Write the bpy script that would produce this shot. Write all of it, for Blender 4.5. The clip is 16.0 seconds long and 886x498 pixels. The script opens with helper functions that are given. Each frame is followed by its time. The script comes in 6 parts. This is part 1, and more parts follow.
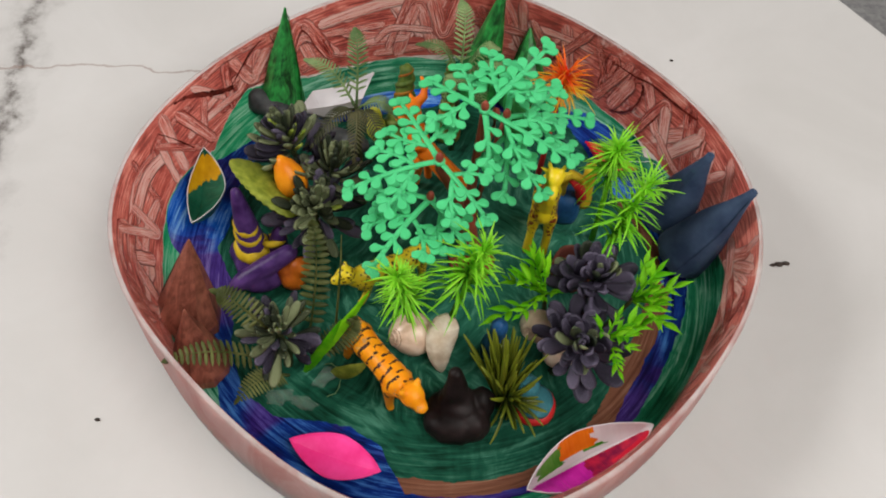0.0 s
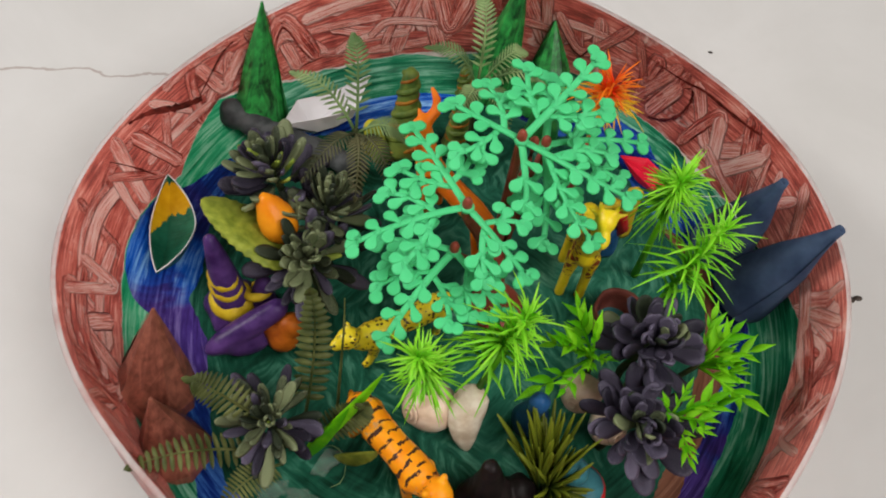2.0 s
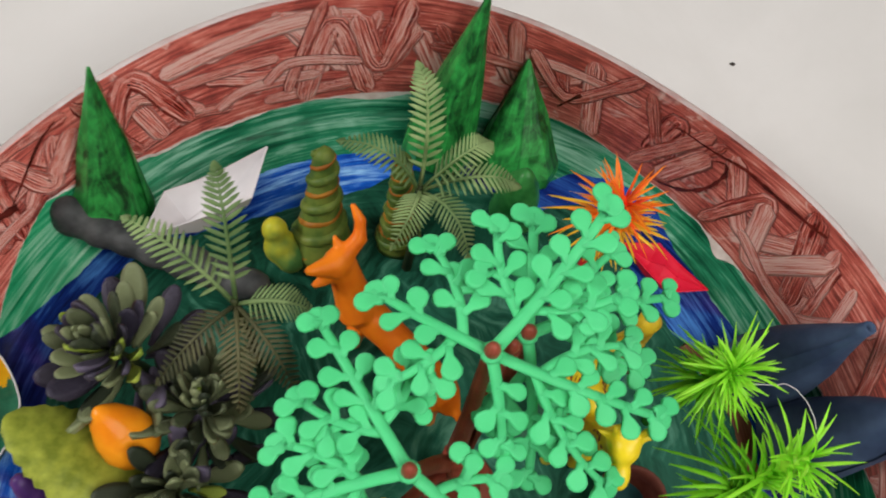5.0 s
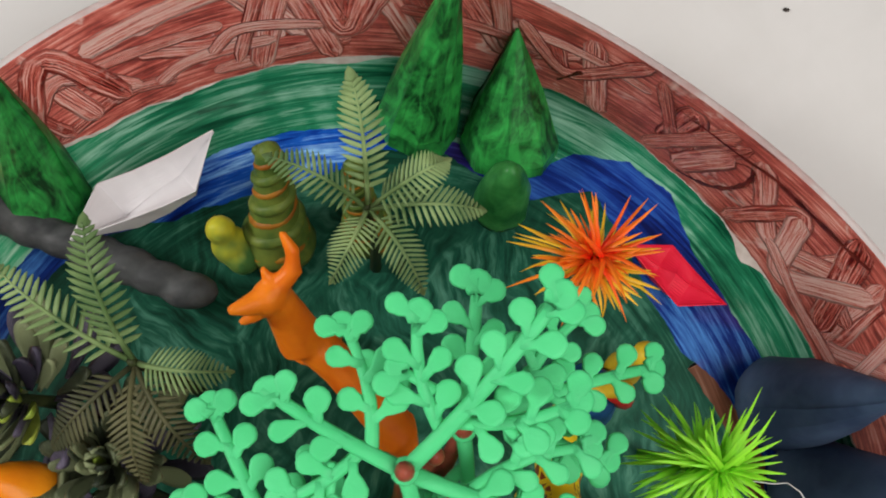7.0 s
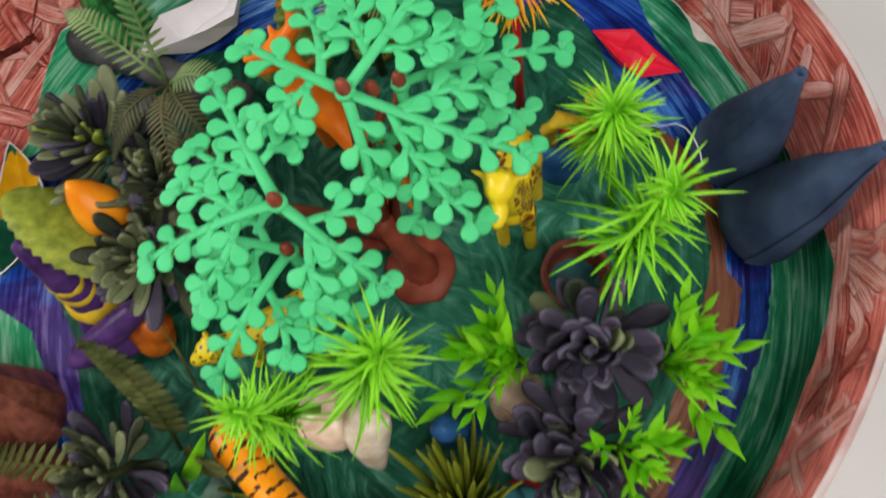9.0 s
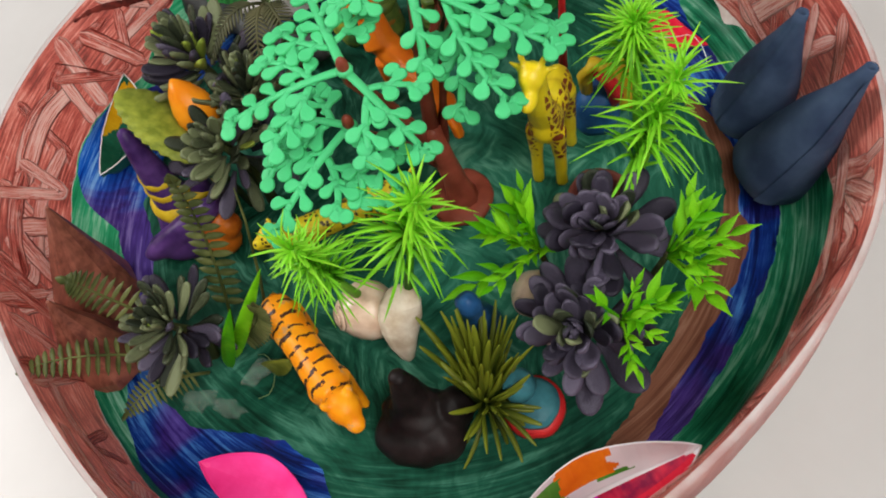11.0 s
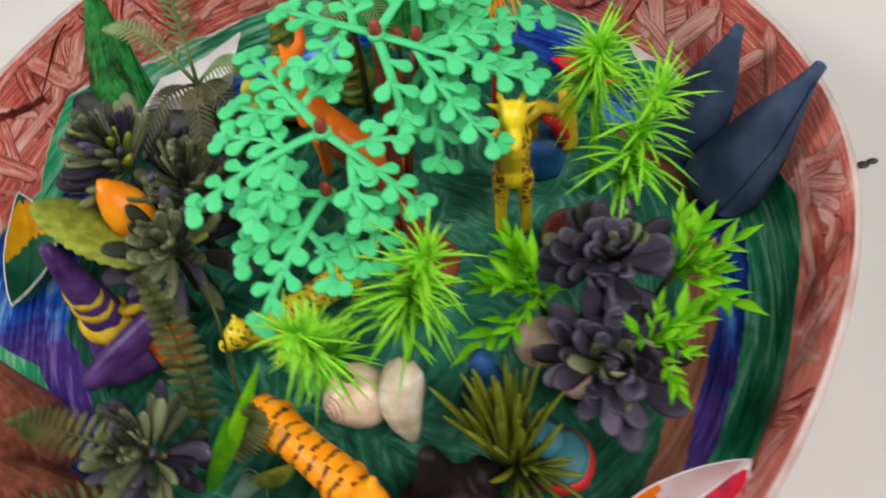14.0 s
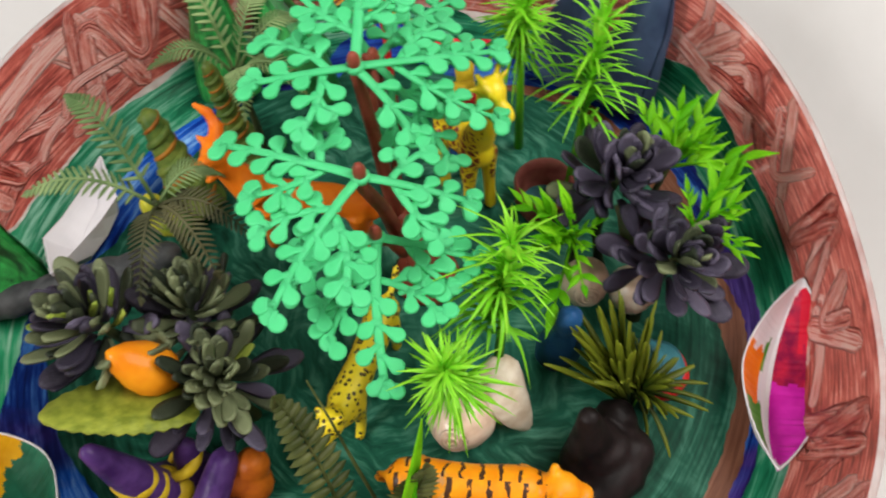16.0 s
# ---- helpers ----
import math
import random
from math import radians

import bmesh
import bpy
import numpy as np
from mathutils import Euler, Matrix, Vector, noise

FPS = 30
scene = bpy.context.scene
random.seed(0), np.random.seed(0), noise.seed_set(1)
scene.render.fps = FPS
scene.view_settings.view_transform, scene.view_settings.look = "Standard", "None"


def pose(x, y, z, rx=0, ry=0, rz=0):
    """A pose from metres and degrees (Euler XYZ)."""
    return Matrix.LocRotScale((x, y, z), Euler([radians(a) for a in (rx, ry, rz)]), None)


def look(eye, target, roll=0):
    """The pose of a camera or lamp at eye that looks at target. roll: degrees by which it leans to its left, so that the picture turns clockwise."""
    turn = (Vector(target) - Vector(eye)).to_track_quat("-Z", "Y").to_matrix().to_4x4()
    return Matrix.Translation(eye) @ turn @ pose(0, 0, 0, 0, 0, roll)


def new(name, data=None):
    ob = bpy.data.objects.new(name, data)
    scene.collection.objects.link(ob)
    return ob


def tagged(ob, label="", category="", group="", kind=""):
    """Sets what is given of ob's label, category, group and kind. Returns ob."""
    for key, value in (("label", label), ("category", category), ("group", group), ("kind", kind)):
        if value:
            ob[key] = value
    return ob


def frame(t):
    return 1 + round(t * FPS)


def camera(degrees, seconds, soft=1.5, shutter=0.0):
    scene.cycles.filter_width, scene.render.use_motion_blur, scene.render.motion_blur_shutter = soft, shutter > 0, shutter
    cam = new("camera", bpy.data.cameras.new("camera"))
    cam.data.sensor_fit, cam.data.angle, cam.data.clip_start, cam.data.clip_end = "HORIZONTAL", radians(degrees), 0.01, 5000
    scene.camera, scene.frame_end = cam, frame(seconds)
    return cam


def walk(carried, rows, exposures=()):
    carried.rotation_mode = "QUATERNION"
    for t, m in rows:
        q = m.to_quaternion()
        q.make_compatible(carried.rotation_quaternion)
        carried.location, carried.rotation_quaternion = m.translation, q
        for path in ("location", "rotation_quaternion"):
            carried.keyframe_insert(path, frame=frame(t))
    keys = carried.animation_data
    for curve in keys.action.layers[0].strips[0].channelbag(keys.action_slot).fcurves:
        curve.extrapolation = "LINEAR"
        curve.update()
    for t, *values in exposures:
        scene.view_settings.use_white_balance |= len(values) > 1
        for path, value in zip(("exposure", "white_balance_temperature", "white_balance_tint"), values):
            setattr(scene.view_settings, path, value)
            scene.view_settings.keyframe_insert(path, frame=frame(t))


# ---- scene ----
cam = camera(56.3, 16.0, 1.9, 0.5)
PATH = [
    (0, (0.045, 0.052, 0.45), (0.023, 1.165, -1.212), 5.5),
    (0.5, (0.036, 0.066, 0.439), (0.024, 1.17, -1.228), 5.8),
    (1, (0.018, 0.086, 0.426), (0.023, 1.17, -1.255), 6.2),
    (1.5, (0.012, 0.112, 0.416), (0.041, 1.178, -1.276), 6.9),
    (2, (0.014, 0.138, 0.401), (0.074, 1.17, -1.311), 8.2),
    (2.5, (0.011, 0.165, 0.381), (0.103, 1.167, -1.347), 9.6),
    (3, (0.0, 0.198, 0.374), (0.132, 1.161, -1.374), 11.5),
    (3.5, (-0.003, 0.232, 0.363), (0.154, 1.161, -1.401), 12.7),
    (4, (-0.002, 0.26, 0.355), (0.174, 1.153, -1.425), 13.6),
    (4.5, (0.004, 0.282, 0.347), (0.186, 1.129, -1.455), 13.9),
    (5, (0.021, 0.303, 0.335), (0.191, 1.09, -1.496), 13.5),
    (5.2, (0.026, 0.315, 0.332), (0.193, 1.042, -1.523), 14.6),
    (7.3, (0.068, 0.37, 0.309), (0.038, 0.843, -1.634), -0.8),
    (7.5, (0.076, 0.362, 0.312), (0.014, 0.833, -1.631), -5.1),
    (8, (0.096, 0.334, 0.322), (-0.046, 0.818, -1.614), -14.7),
    (8.5, (0.104, 0.298, 0.325), (-0.104, 0.819, -1.594), -20.6),
    (9, (0.116, 0.254, 0.331), (-0.168, 0.828, -1.564), -25.1),
    (9.5, (0.125, 0.22, 0.343), (-0.229, 0.869, -1.516), -26.7),
    (10, (0.126, 0.194, 0.347), (-0.284, 0.913, -1.474), -26.5),
    (10.2, (0.128, 0.186, 0.345), (-0.292, 0.923, -1.466), -25.8),
    (12.3, (0.139, 0.14, 0.33), (-0.271, 1.106, -1.372), -14.2),
    (12.5, (0.137, 0.137, 0.333), (-0.245, 1.12, -1.366), -13.2),
    (13, (0.128, 0.131, 0.334), (-0.179, 1.159, -1.355), -11.2),
    (13.5, (0.113, 0.135, 0.33), (-0.068, 1.18, -1.366), -9.0),
    (14, (0.074, 0.155, 0.318), (0.029, 1.212, -1.379), -8.9),
    (14.5, (0.009, 0.171, 0.32), (0.168, 1.199, -1.389), -7.4),
    (15, (-0.019, 0.187, 0.321), (0.309, 1.162, -1.395), -7.0),
    (15.5, (-0.035, 0.195, 0.327), (0.43, 1.109, -1.39), -6.1),
    (16, (-0.035, 0.191, 0.322), (0.542, 1.049, -1.39), -5.4),
]
walk(cam, [(t, look(eye, target, roll)) for t, eye, target, roll in PATH],
     [(0, -0.22), (2, -0.20), (5, -0.12), (8, -0.13), (10, -0.10), (12.5, -0.05), (14, 0.0), (16, 0.10)])

# ---- world and light ----
world = bpy.data.worlds.new("world")
scene.world = world
world.use_nodes = True
world.node_tree.nodes["Background"].inputs[0].default_value = (0.9, 0.95, 1.0, 1)
world.node_tree.nodes["Background"].inputs[1].default_value = 0.025


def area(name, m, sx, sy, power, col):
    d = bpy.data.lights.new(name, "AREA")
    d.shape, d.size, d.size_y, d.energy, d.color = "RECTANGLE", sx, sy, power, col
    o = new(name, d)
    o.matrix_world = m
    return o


# unseen lamps: a broad added fill and a left one for the bowl's shadow
area("unseen_lamp", look((0.85, -0.35, 1.75), (0.05, 0.3, 0)), 1.6, 1.6, 47.0, (1.0, 0.955, 0.915))
area("unseen_lamp", look((-2.2, 0.45, 1.75), (0.04, 0.34, 0)), 0.75, 0.75, 53.0, (1.0, 0.975, 0.95))

# ---- materials ----
CX, CY = 0.037, 0.347


class Nodes:
    def __init__(self, name):
        self.mat = bpy.data.materials.new(name)
        self.mat.use_nodes = True
        self.t = self.mat.node_tree
        self.b = self.t.nodes["Principled BSDF"]

    def n(self, kind, **kw):
        x = self.t.nodes.new(kind)
        for k, v in kw.items():
            if k == "op":
                x.operation = v
            elif k == "dims":
                x.noise_dimensions = v
        return x

    def link(self, a, b):
        self.t.links.new(a, b)

    def coords(self, scale=(1, 1, 1), attr=None, uv=False):
        if attr:
            src = self.n("ShaderNodeAttribute")
            src.attribute_name = attr
            out = src.outputs["Vector"]
        else:
            src = self.n("ShaderNodeTexCoord")
            out = src.outputs["UV" if uv else "Object"]
        m = self.n("ShaderNodeMapping")
        m.inputs["Scale"].default_value = scale
        self.link(out, m.inputs["Vector"])
        return m.outputs["Vector"]

    def noise(self, vec, scale, detail=4, rough=0.55, dist=0.0):
        x = self.n("ShaderNodeTexNoise")
        x.inputs["Scale"].default_value = scale
        x.inputs["Detail"].default_value = detail
        x.inputs["Roughness"].default_value = rough
        x.inputs["Distortion"].default_value = dist
        self.link(vec, x.inputs["Vector"])
        return x

    def ramp(self, fac, stops):
        x = self.n("ShaderNodeValToRGB")
        e = x.color_ramp.elements
        while len(e) < len(stops):
            e.new(0.5)
        for el, (p, c) in zip(e, stops):
            el.position, el.color = p, (*c, 1) if len(c) == 3 else c
        self.link(fac, x.inputs["Fac"])
        return x.outputs["Color"]

    def mix(self, fac, a, b, blend="MIX"):
        x = self.n("ShaderNodeMix")
        x.data_type, x.blend_type = "RGBA", blend
        for v, i in ((fac, 0), (a, 6), (b, 7)):
            if hasattr(v, "is_linked"):
                self.link(v, x.inputs[i])
            else:
                x.inputs[i].default_value = v if i == 0 else (*v, 1)
        return x.outputs[2]

    def math(self, op, a, b=0.0):
        x = self.n("ShaderNodeMath", op=op)
        for v, i in ((a, 0), (b, 1)):
            if hasattr(v, "is_linked"):
                self.link(v, x.inputs[i])
            else:
                x.inputs[i].default_value = v
        return x.outputs[0]

    def bump(self, h, strength=0.3, dist=0.0006):
        x = self.n("ShaderNodeBump")
        x.inputs["Strength"].default_value = strength
        x.inputs["Distance"].default_value = dist
        self.link(h, x.inputs["Height"])
        self.link(x.outputs["Normal"], self.b.inputs["Normal"])

    def done(self, col, rough=0.5, spec=0.5, sss=0.0, coat=0.0):
        if hasattr(col, "is_linked"):
            self.link(col, self.b.inputs["Base Color"])
        else:
            self.b.inputs["Base Color"].default_value = (*col, 1)
        if hasattr(rough, "is_linked"):
            self.link(rough, self.b.inputs["Roughness"])
        else:
            self.b.inputs["Roughness"].default_value = rough
        self.b.inputs["Specular IOR Level"].default_value = spec
        if sss:
            self.b.inputs["Subsurface Weight"].default_value = sss
            self.b.inputs["Subsurface Radius"].default_value = (0.004, 0.004, 0.004)
            self.b.inputs["Subsurface Scale"].default_value = 1.0
        if coat:
            self.b.inputs["Coat Weight"].default_value = coat
            self.b.inputs["Coat Roughness"].default_value = 0.25
        return self.mat

    def thin(self, share, tint=(1, 1, 1)):
        """Lets light through: a share of it is scattered to the far side."""
        out = self.t.nodes["Material Output"]
        tr = self.n("ShaderNodeBsdfTranslucent")
        src = self.b.inputs["Base Color"]
        if src.is_linked:
            self.link(self.mix(0.5, src.links[0].from_socket, tint), tr.inputs["Color"])
        else:
            tr.inputs["Color"].default_value = src.default_value
        mx = self.n("ShaderNodeMixShader")
        mx.inputs[0].default_value = share
        self.link(self.b.outputs[0], mx.inputs[1])
        self.link(tr.outputs[0], mx.inputs[2])
        self.link(mx.outputs[0], out.inputs["Surface"])
        return self.mat


def plastic(name, dark, light, rough=0.4, scale=120, vary=0.25, sss=0.0, spec=0.18, thin=0.0):
    """Moulded plastic or clay: two tones in patches, fine grain, a tint that changes from piece to piece."""
    k = Nodes(name)
    v = k.coords()
    big = k.noise(v, scale, 3)
    fine = k.noise(v, scale * 9, 3)
    oi = k.n("ShaderNodeObjectInfo")
    f = k.math("ADD", big.outputs["Fac"], k.math("MULTIPLY", k.math("SUBTRACT", oi.outputs["Random"], 0.5), vary))
    col = k.ramp(f, [(0.36, dark), (0.66, light)])
    k.bump(k.math("ADD", fine.outputs["Fac"], big.outputs["Fac"]), 0.25, 0.0005)
    k.done(col, rough, spec, sss)
    return k.thin(thin, light) if thin else k.mat


def brushed_paper(name, dark, light):
    """Paper brushed along the length of the cone."""
    k = Nodes(name)
    st = k.noise(k.coords((150, 150, 42)), 1.0, 4, 0.6, 1.6)
    big = k.noise(k.coords(), 60, 4, 0.62, 1.0)
    oi = k.n("ShaderNodeObjectInfo")
    f = k.math("ADD", k.math("MULTIPLY", st.outputs["Fac"], 0.45), k.math("ADD", k.math("MULTIPLY", big.outputs["Fac"], 0.55), k.math("MULTIPLY", k.math("SUBTRACT", oi.outputs["Random"], 0.5), 0.05)))
    col = k.ramp(f, [(0.40, dark), (0.60, light)])
    k.bump(st.outputs["Fac"], 0.4, 0.0006)
    return k.done(col, 0.4, 0.4)


def painted(name, dark, mid, light, along=15.0, across=620.0, rough=0.30, cover=(0.3, 0.5, 0.72), second=None, pool=None):
    """Brushed paint: streaks that follow the ring of the bowl, thin enough in places to let the white show."""
    k = Nodes(name)
    v = k.coords((along, along, across), "flow")
    warp = k.noise(k.coords((2.2, 2.2, 60), "flow"), 3.0, 3)
    vv = k.n("ShaderNodeVectorMath", op="ADD")
    w = k.n("ShaderNodeVectorMath", op="SCALE")
    k.link(warp.outputs["Color"], w.inputs[0])
    w.inputs["Scale"].default_value = 3.2
    k.link(v, vv.inputs[0])
    k.link(w.outputs[0], vv.inputs[1])
    st = k.noise(vv.outputs[0], 1.0, 6, 0.62, 0.4)
    patch = k.noise(k.coords(), 26, 3, 0.6, 0.8)
    f = k.math("ADD", k.math("MULTIPLY", st.outputs["Fac"], 0.72), k.math("MULTIPLY", patch.outputs["Fac"], 0.3))
    col = k.ramp(f, [(cover[0], dark), (cover[1], mid), (cover[2], light)])
    if second:
        p2 = k.noise(k.coords(), 17, 2, 0.5, 1.2)
        fac = k.ramp(p2.outputs["Fac"], [(0.50, (0, 0, 0)), (0.62, (1, 1, 1))])
        col2 = k.ramp(f, [(cover[0], second[0]), (cover[1], second[1]), (cover[2], second[2])])
        col = k.mix(fac, col, col2)
    for spot, size, low, mid2, high in pool or ():
        # a stretch of the ring where another mix was brushed on
        ds = k.n("ShaderNodeVectorMath", op="DISTANCE")
        k.link(k.coords((1, 1, 0), "flow"), ds.inputs[0])
        ds.inputs[1].default_value = spot
        dd = k.math("ADD", ds.outputs["Value"], k.math("MULTIPLY", k.math("SUBTRACT", patch.outputs["Fac"], 0.5), 0.06))
        fac = k.ramp(dd, [(size * 0.8, (1, 1, 1)), (size * 1.15, (0, 0, 0))])
        col = k.mix(fac, col, k.ramp(f, [(cover[0], low), (cover[1], mid2), (cover[2], high)]))
    k.bump(st.outputs["Fac"], 0.35, 0.0005)
    return k.done(col, rough, 0.09)


def make_marble():
    k = Nodes("marble")
    v = k.coords()
    sep = k.n("ShaderNodeSeparateXYZ")
    k.link(v, sep.inputs[0])
    x, y = sep.outputs[0], sep.outputs[1]
    cloud = k.noise(v, 7, 5, 0.6, 0.6)
    base = k.ramp(cloud.outputs["Fac"], [(0.3, (0.56, 0.55, 0.535)), (0.7, (0.625, 0.615, 0.605))])
    wob = k.noise(v, 14, 5, 0.6)
    wb = k.math("MULTIPLY", k.math("SUBTRACT", wob.outputs["Fac"], 0.5), 0.035)
    # the thin brown vein that runs under the bowl
    d = k.math("ABSOLUTE", k.math("SUBTRACT", k.math("ADD", y, wb), k.math("ADD", k.math("MULTIPLY", x, 0.11), 0.508)))
    thin = k.math("MULTIPLY", k.math("LESS_THAN", d, 0.0009), k.math("LESS_THAN", x, -0.02))
    # the broad grey vein
    wob2 = k.noise(v, 24, 6, 0.65)
    wb2 = k.math("MULTIPLY", k.math("SUBTRACT", wob2.outputs["Fac"], 0.5), 0.075)
    d2 = k.math("ABSOLUTE", k.math("SUBTRACT", k.math("ADD", x, wb2), k.math("ADD", k.math("MULTIPLY", y, -0.16), -0.214)))
    grey = k.ramp(k.math("MULTIPLY", d2, 40), [(0.0, (1, 1, 1)), (0.12, (0.75, 0.75, 0.75)), (0.35, (0.25, 0.25, 0.25)), (0.9, (0, 0, 0))])
    tex = k.noise(v, 70, 5, 0.7)
    greym = k.math("MULTIPLY", grey, k.ramp(tex.outputs["Fac"], [(0.35, (0.25, 0.25, 0.25)), (0.6, (1, 1, 1))]))
    col = k.mix(greym, base, (0.13, 0.115, 0.105))
    col = k.mix(k.math("MULTIPLY", thin, 0.5), col, (0.24, 0.15, 0.12))
    return k.done(col, 0.32, 0.4)


def make_brown_wall():
    """The thin base coat of the wall."""
    k = Nodes("brown_base_coat")
    v = k.coords((1, 1, 1), uv=True)
    mp = k.n("ShaderNodeMapping")
    mp.inputs["Scale"].default_value = (45, 760, 1)
    mp.inputs["Rotation"].default_value = (0, 0, 0.0)
    k.link(v, mp.inputs["Vector"])
    st = k.noise(mp.outputs["Vector"], 1.0, 6, 0.65, 0.3)
    blot = k.noise(v, 45, 4, 0.6, 0.6)
    f = k.math("ADD", k.math("MULTIPLY", st.outputs["Fac"], 0.7), k.math("MULTIPLY", blot.outputs["Fac"], 0.32))
    col = k.ramp(f, [(0.42, (0.14, 0.008, 0.006)), (0.49, (0.46, 0.055, 0.040)), (0.57, (0.74, 0.20, 0.150)), (0.65, (0.92, 0.52, 0.44))])
    bald = k.noise(k.coords(), 34, 4, 0.65, 1.0)
    col = k.mix(k.ramp(bald.outputs["Fac"], [(0.62, (0, 0, 0)), (0.69, (0.8, 0.8, 0.8))]), col, (0.90, 0.70, 0.63))
    k.bump(st.outputs["Fac"], 0.3, 0.0005)
    k.done(col, 0.42, 0.3)
    return k.thin(0.26, (1.0, 0.50, 0.42))


def make_stroke():
    """One pull of a loaded brush: fine streaks along it, pigment squeezed out to its edges."""
    k = Nodes("brown_brush_stroke")
    geo = k.n("ShaderNodeNewGeometry")
    rnd_i = geo.outputs["Random Per Island"]
    uvc = k.n("ShaderNodeTexCoord")
    sep = k.n("ShaderNodeSeparateXYZ")
    k.link(uvc.outputs["UV"], sep.inputs[0])
    u, w = sep.outputs[0], sep.outputs[1]
    cb = k.n("ShaderNodeCombineXYZ")
    k.link(k.math("MULTIPLY", u, 1.6), cb.inputs[0])
    k.link(k.math("MULTIPLY", w, 19), cb.inputs[1])
    k.link(k.math("MULTIPLY", rnd_i, 90), cb.inputs[2])
    st = k.noise(cb.outputs[0], 1.0, 5, 0.62, 0.15)
    blot = k.noise(k.coords(), 120, 3, 0.6)
    wide = k.noise(k.coords(), 22, 3, 0.55, 0.5)
    f = k.math("ADD", k.math("ADD", k.math("MULTIPLY", st.outputs["Fac"], 1.0), -0.052), k.math("ADD", k.math("MULTIPLY", rnd_i, 0.14), k.math("ADD", k.math("MULTIPLY", blot.outputs["Fac"], 0.08), k.math("MULTIPLY", k.math("SUBTRACT", wide.outputs["Fac"], 0.5), 0.22))))
    col = k.ramp(f, [(0.41, (0.12, 0.007, 0.005)), (0.47, (0.48, 0.058, 0.042)), (0.56, (0.80, 0.23, 0.175)), (0.66, (0.95, 0.62, 0.55))])
    pore = k.noise(k.coords(), 260, 3, 0.6, 0.5)
    col = k.mix(k.ramp(pore.outputs["Fac"], [(0.55, (0, 0, 0)), (0.68, (0.40, 0.40, 0.40))]), col, (0.93, 0.58, 0.51))
    d = k.math("ABSOLUTE", k.math("SUBTRACT", w, 0.5))
    rim = k.ramp(k.math("ADD", d, k.math("MULTIPLY", k.math("SUBTRACT", st.outputs["Fac"], 0.5), 0.10)), [(0.375, (0, 0, 0)), (0.465, (1, 1, 1))])
    r2 = k.math("FRACT", k.math("MULTIPLY", rnd_i, 7.31))
    amt = k.math("MULTIPLY", rim, k.math("ADD", k.math("MULTIPLY", k.math("POWER", r2, 1.3), 0.60), 0.40))
    col = k.mix(amt, col, (0.13, 0.007, 0.006))
    k.bump(k.math("ADD", st.outputs["Fac"], rim), 0.7, 0.0009)
    k.done(col, 0.4, 0.3)
    return k.thin(0.12, (1.0, 0.55, 0.47))


def make_shell_plastic():
    k = Nodes("white_translucent_plastic")
    v = k.coords()
    n1 = k.noise(k.coords((30, 30, 13)), 1.0, 5, 0.65, 1.2)
    col = k.ramp(n1.outputs["Fac"], [(0.36, (0.66, 0.46, 0.44)), (0.50, (0.80, 0.71, 0.69)), (0.66, (0.90, 0.88, 0.87))])
    k.done(col, 0.3, 0.5)
    return k.thin(0.74)


def make_tiger_mat():
    k = Nodes("orange_striped_plastic")
    v = k.coords()
    w = k.noise(v, 130, 3)
    sep = k.n("ShaderNodeSeparateXYZ")
    k.link(v, sep.inputs[0])
    # the stripes of the two flanks are shifted against each other
    flank = k.math("MULTIPLY", k.math("GREATER_THAN", sep.outputs[1], 0.0), 2.6)
    ph = k.math("ADD", k.math("ADD", k.math("MULTIPLY", sep.outputs[0], 980), flank), k.math("MULTIPLY", w.outputs["Fac"], 7.5))
    s = k.math("SINE", ph)
    gap = k.noise(v, 260, 2)
    m = k.math("MULTIPLY", k.math("GREATER_THAN", s, 0.70), k.math("GREATER_THAN", gap.outputs["Fac"], 0.42))
    m = k.math("MULTIPLY", m, k.math("GREATER_THAN", sep.outputs[2], 0.020))
    m = k.math("MULTIPLY", m, k.math("LESS_THAN", sep.outputs[0], 0.024))
    wear = k.ramp(k.noise(v, 120, 4, 0.65).outputs["Fac"], [(0.60, (0, 0, 0)), (0.66, (1, 1, 1))])
    base = k.ramp(w.outputs["Fac"], [(0.3, (0.84, 0.25, 0.004)), (0.7, (0.96, 0.39, 0.010))])
    base = k.mix(k.math("MULTIPLY", wear, 0.55), base, (0.42, 0.30, 0.18))
    return k.done(k.mix(m, base, (0.06, 0.025, 0.012)), 0.42, 0.25, sss=0.1)


def make_spots(name, base_a, base_b, spot, scale, size, ring=False):
    k = Nodes(name)
    v = k.coords()
    vor = k.n("ShaderNodeTexVoronoi")
    vor.inputs["Scale"].default_value = scale
    k.link(v, vor.inputs["Vector"])
    d = vor.outputs["Distance"]
    m = k.math("LESS_THAN", d, size)
    if ring:
        e = k.n("ShaderNodeTexVoronoi")
        e.feature = "DISTANCE_TO_EDGE"
        e.inputs["Scale"].default_value = scale
        k.link(v, e.inputs["Vector"])
        m = k.math("GREATER_THAN", e.outputs["Distance"], size)
        sep = k.n("ShaderNodeSeparateXYZ")
        k.link(v, sep.inputs[0])
        m = k.math("MULTIPLY", m, k.math("MULTIPLY", k.math("GREATER_THAN", k.math("ABSOLUTE", sep.outputs[0]), 0.0036), k.math("MULTIPLY", k.math("GREATER_THAN", sep.outputs[2], 0.024), k.math("LESS_THAN", sep.outputs[2], 0.080))))
    base = k.ramp(k.noise(v, 90, 3).outputs["Fac"], [(0.3, base_a), (0.7, base_b)])
    return k.done(k.mix(m, base, spot), 0.4, 0.45, sss=0.08)


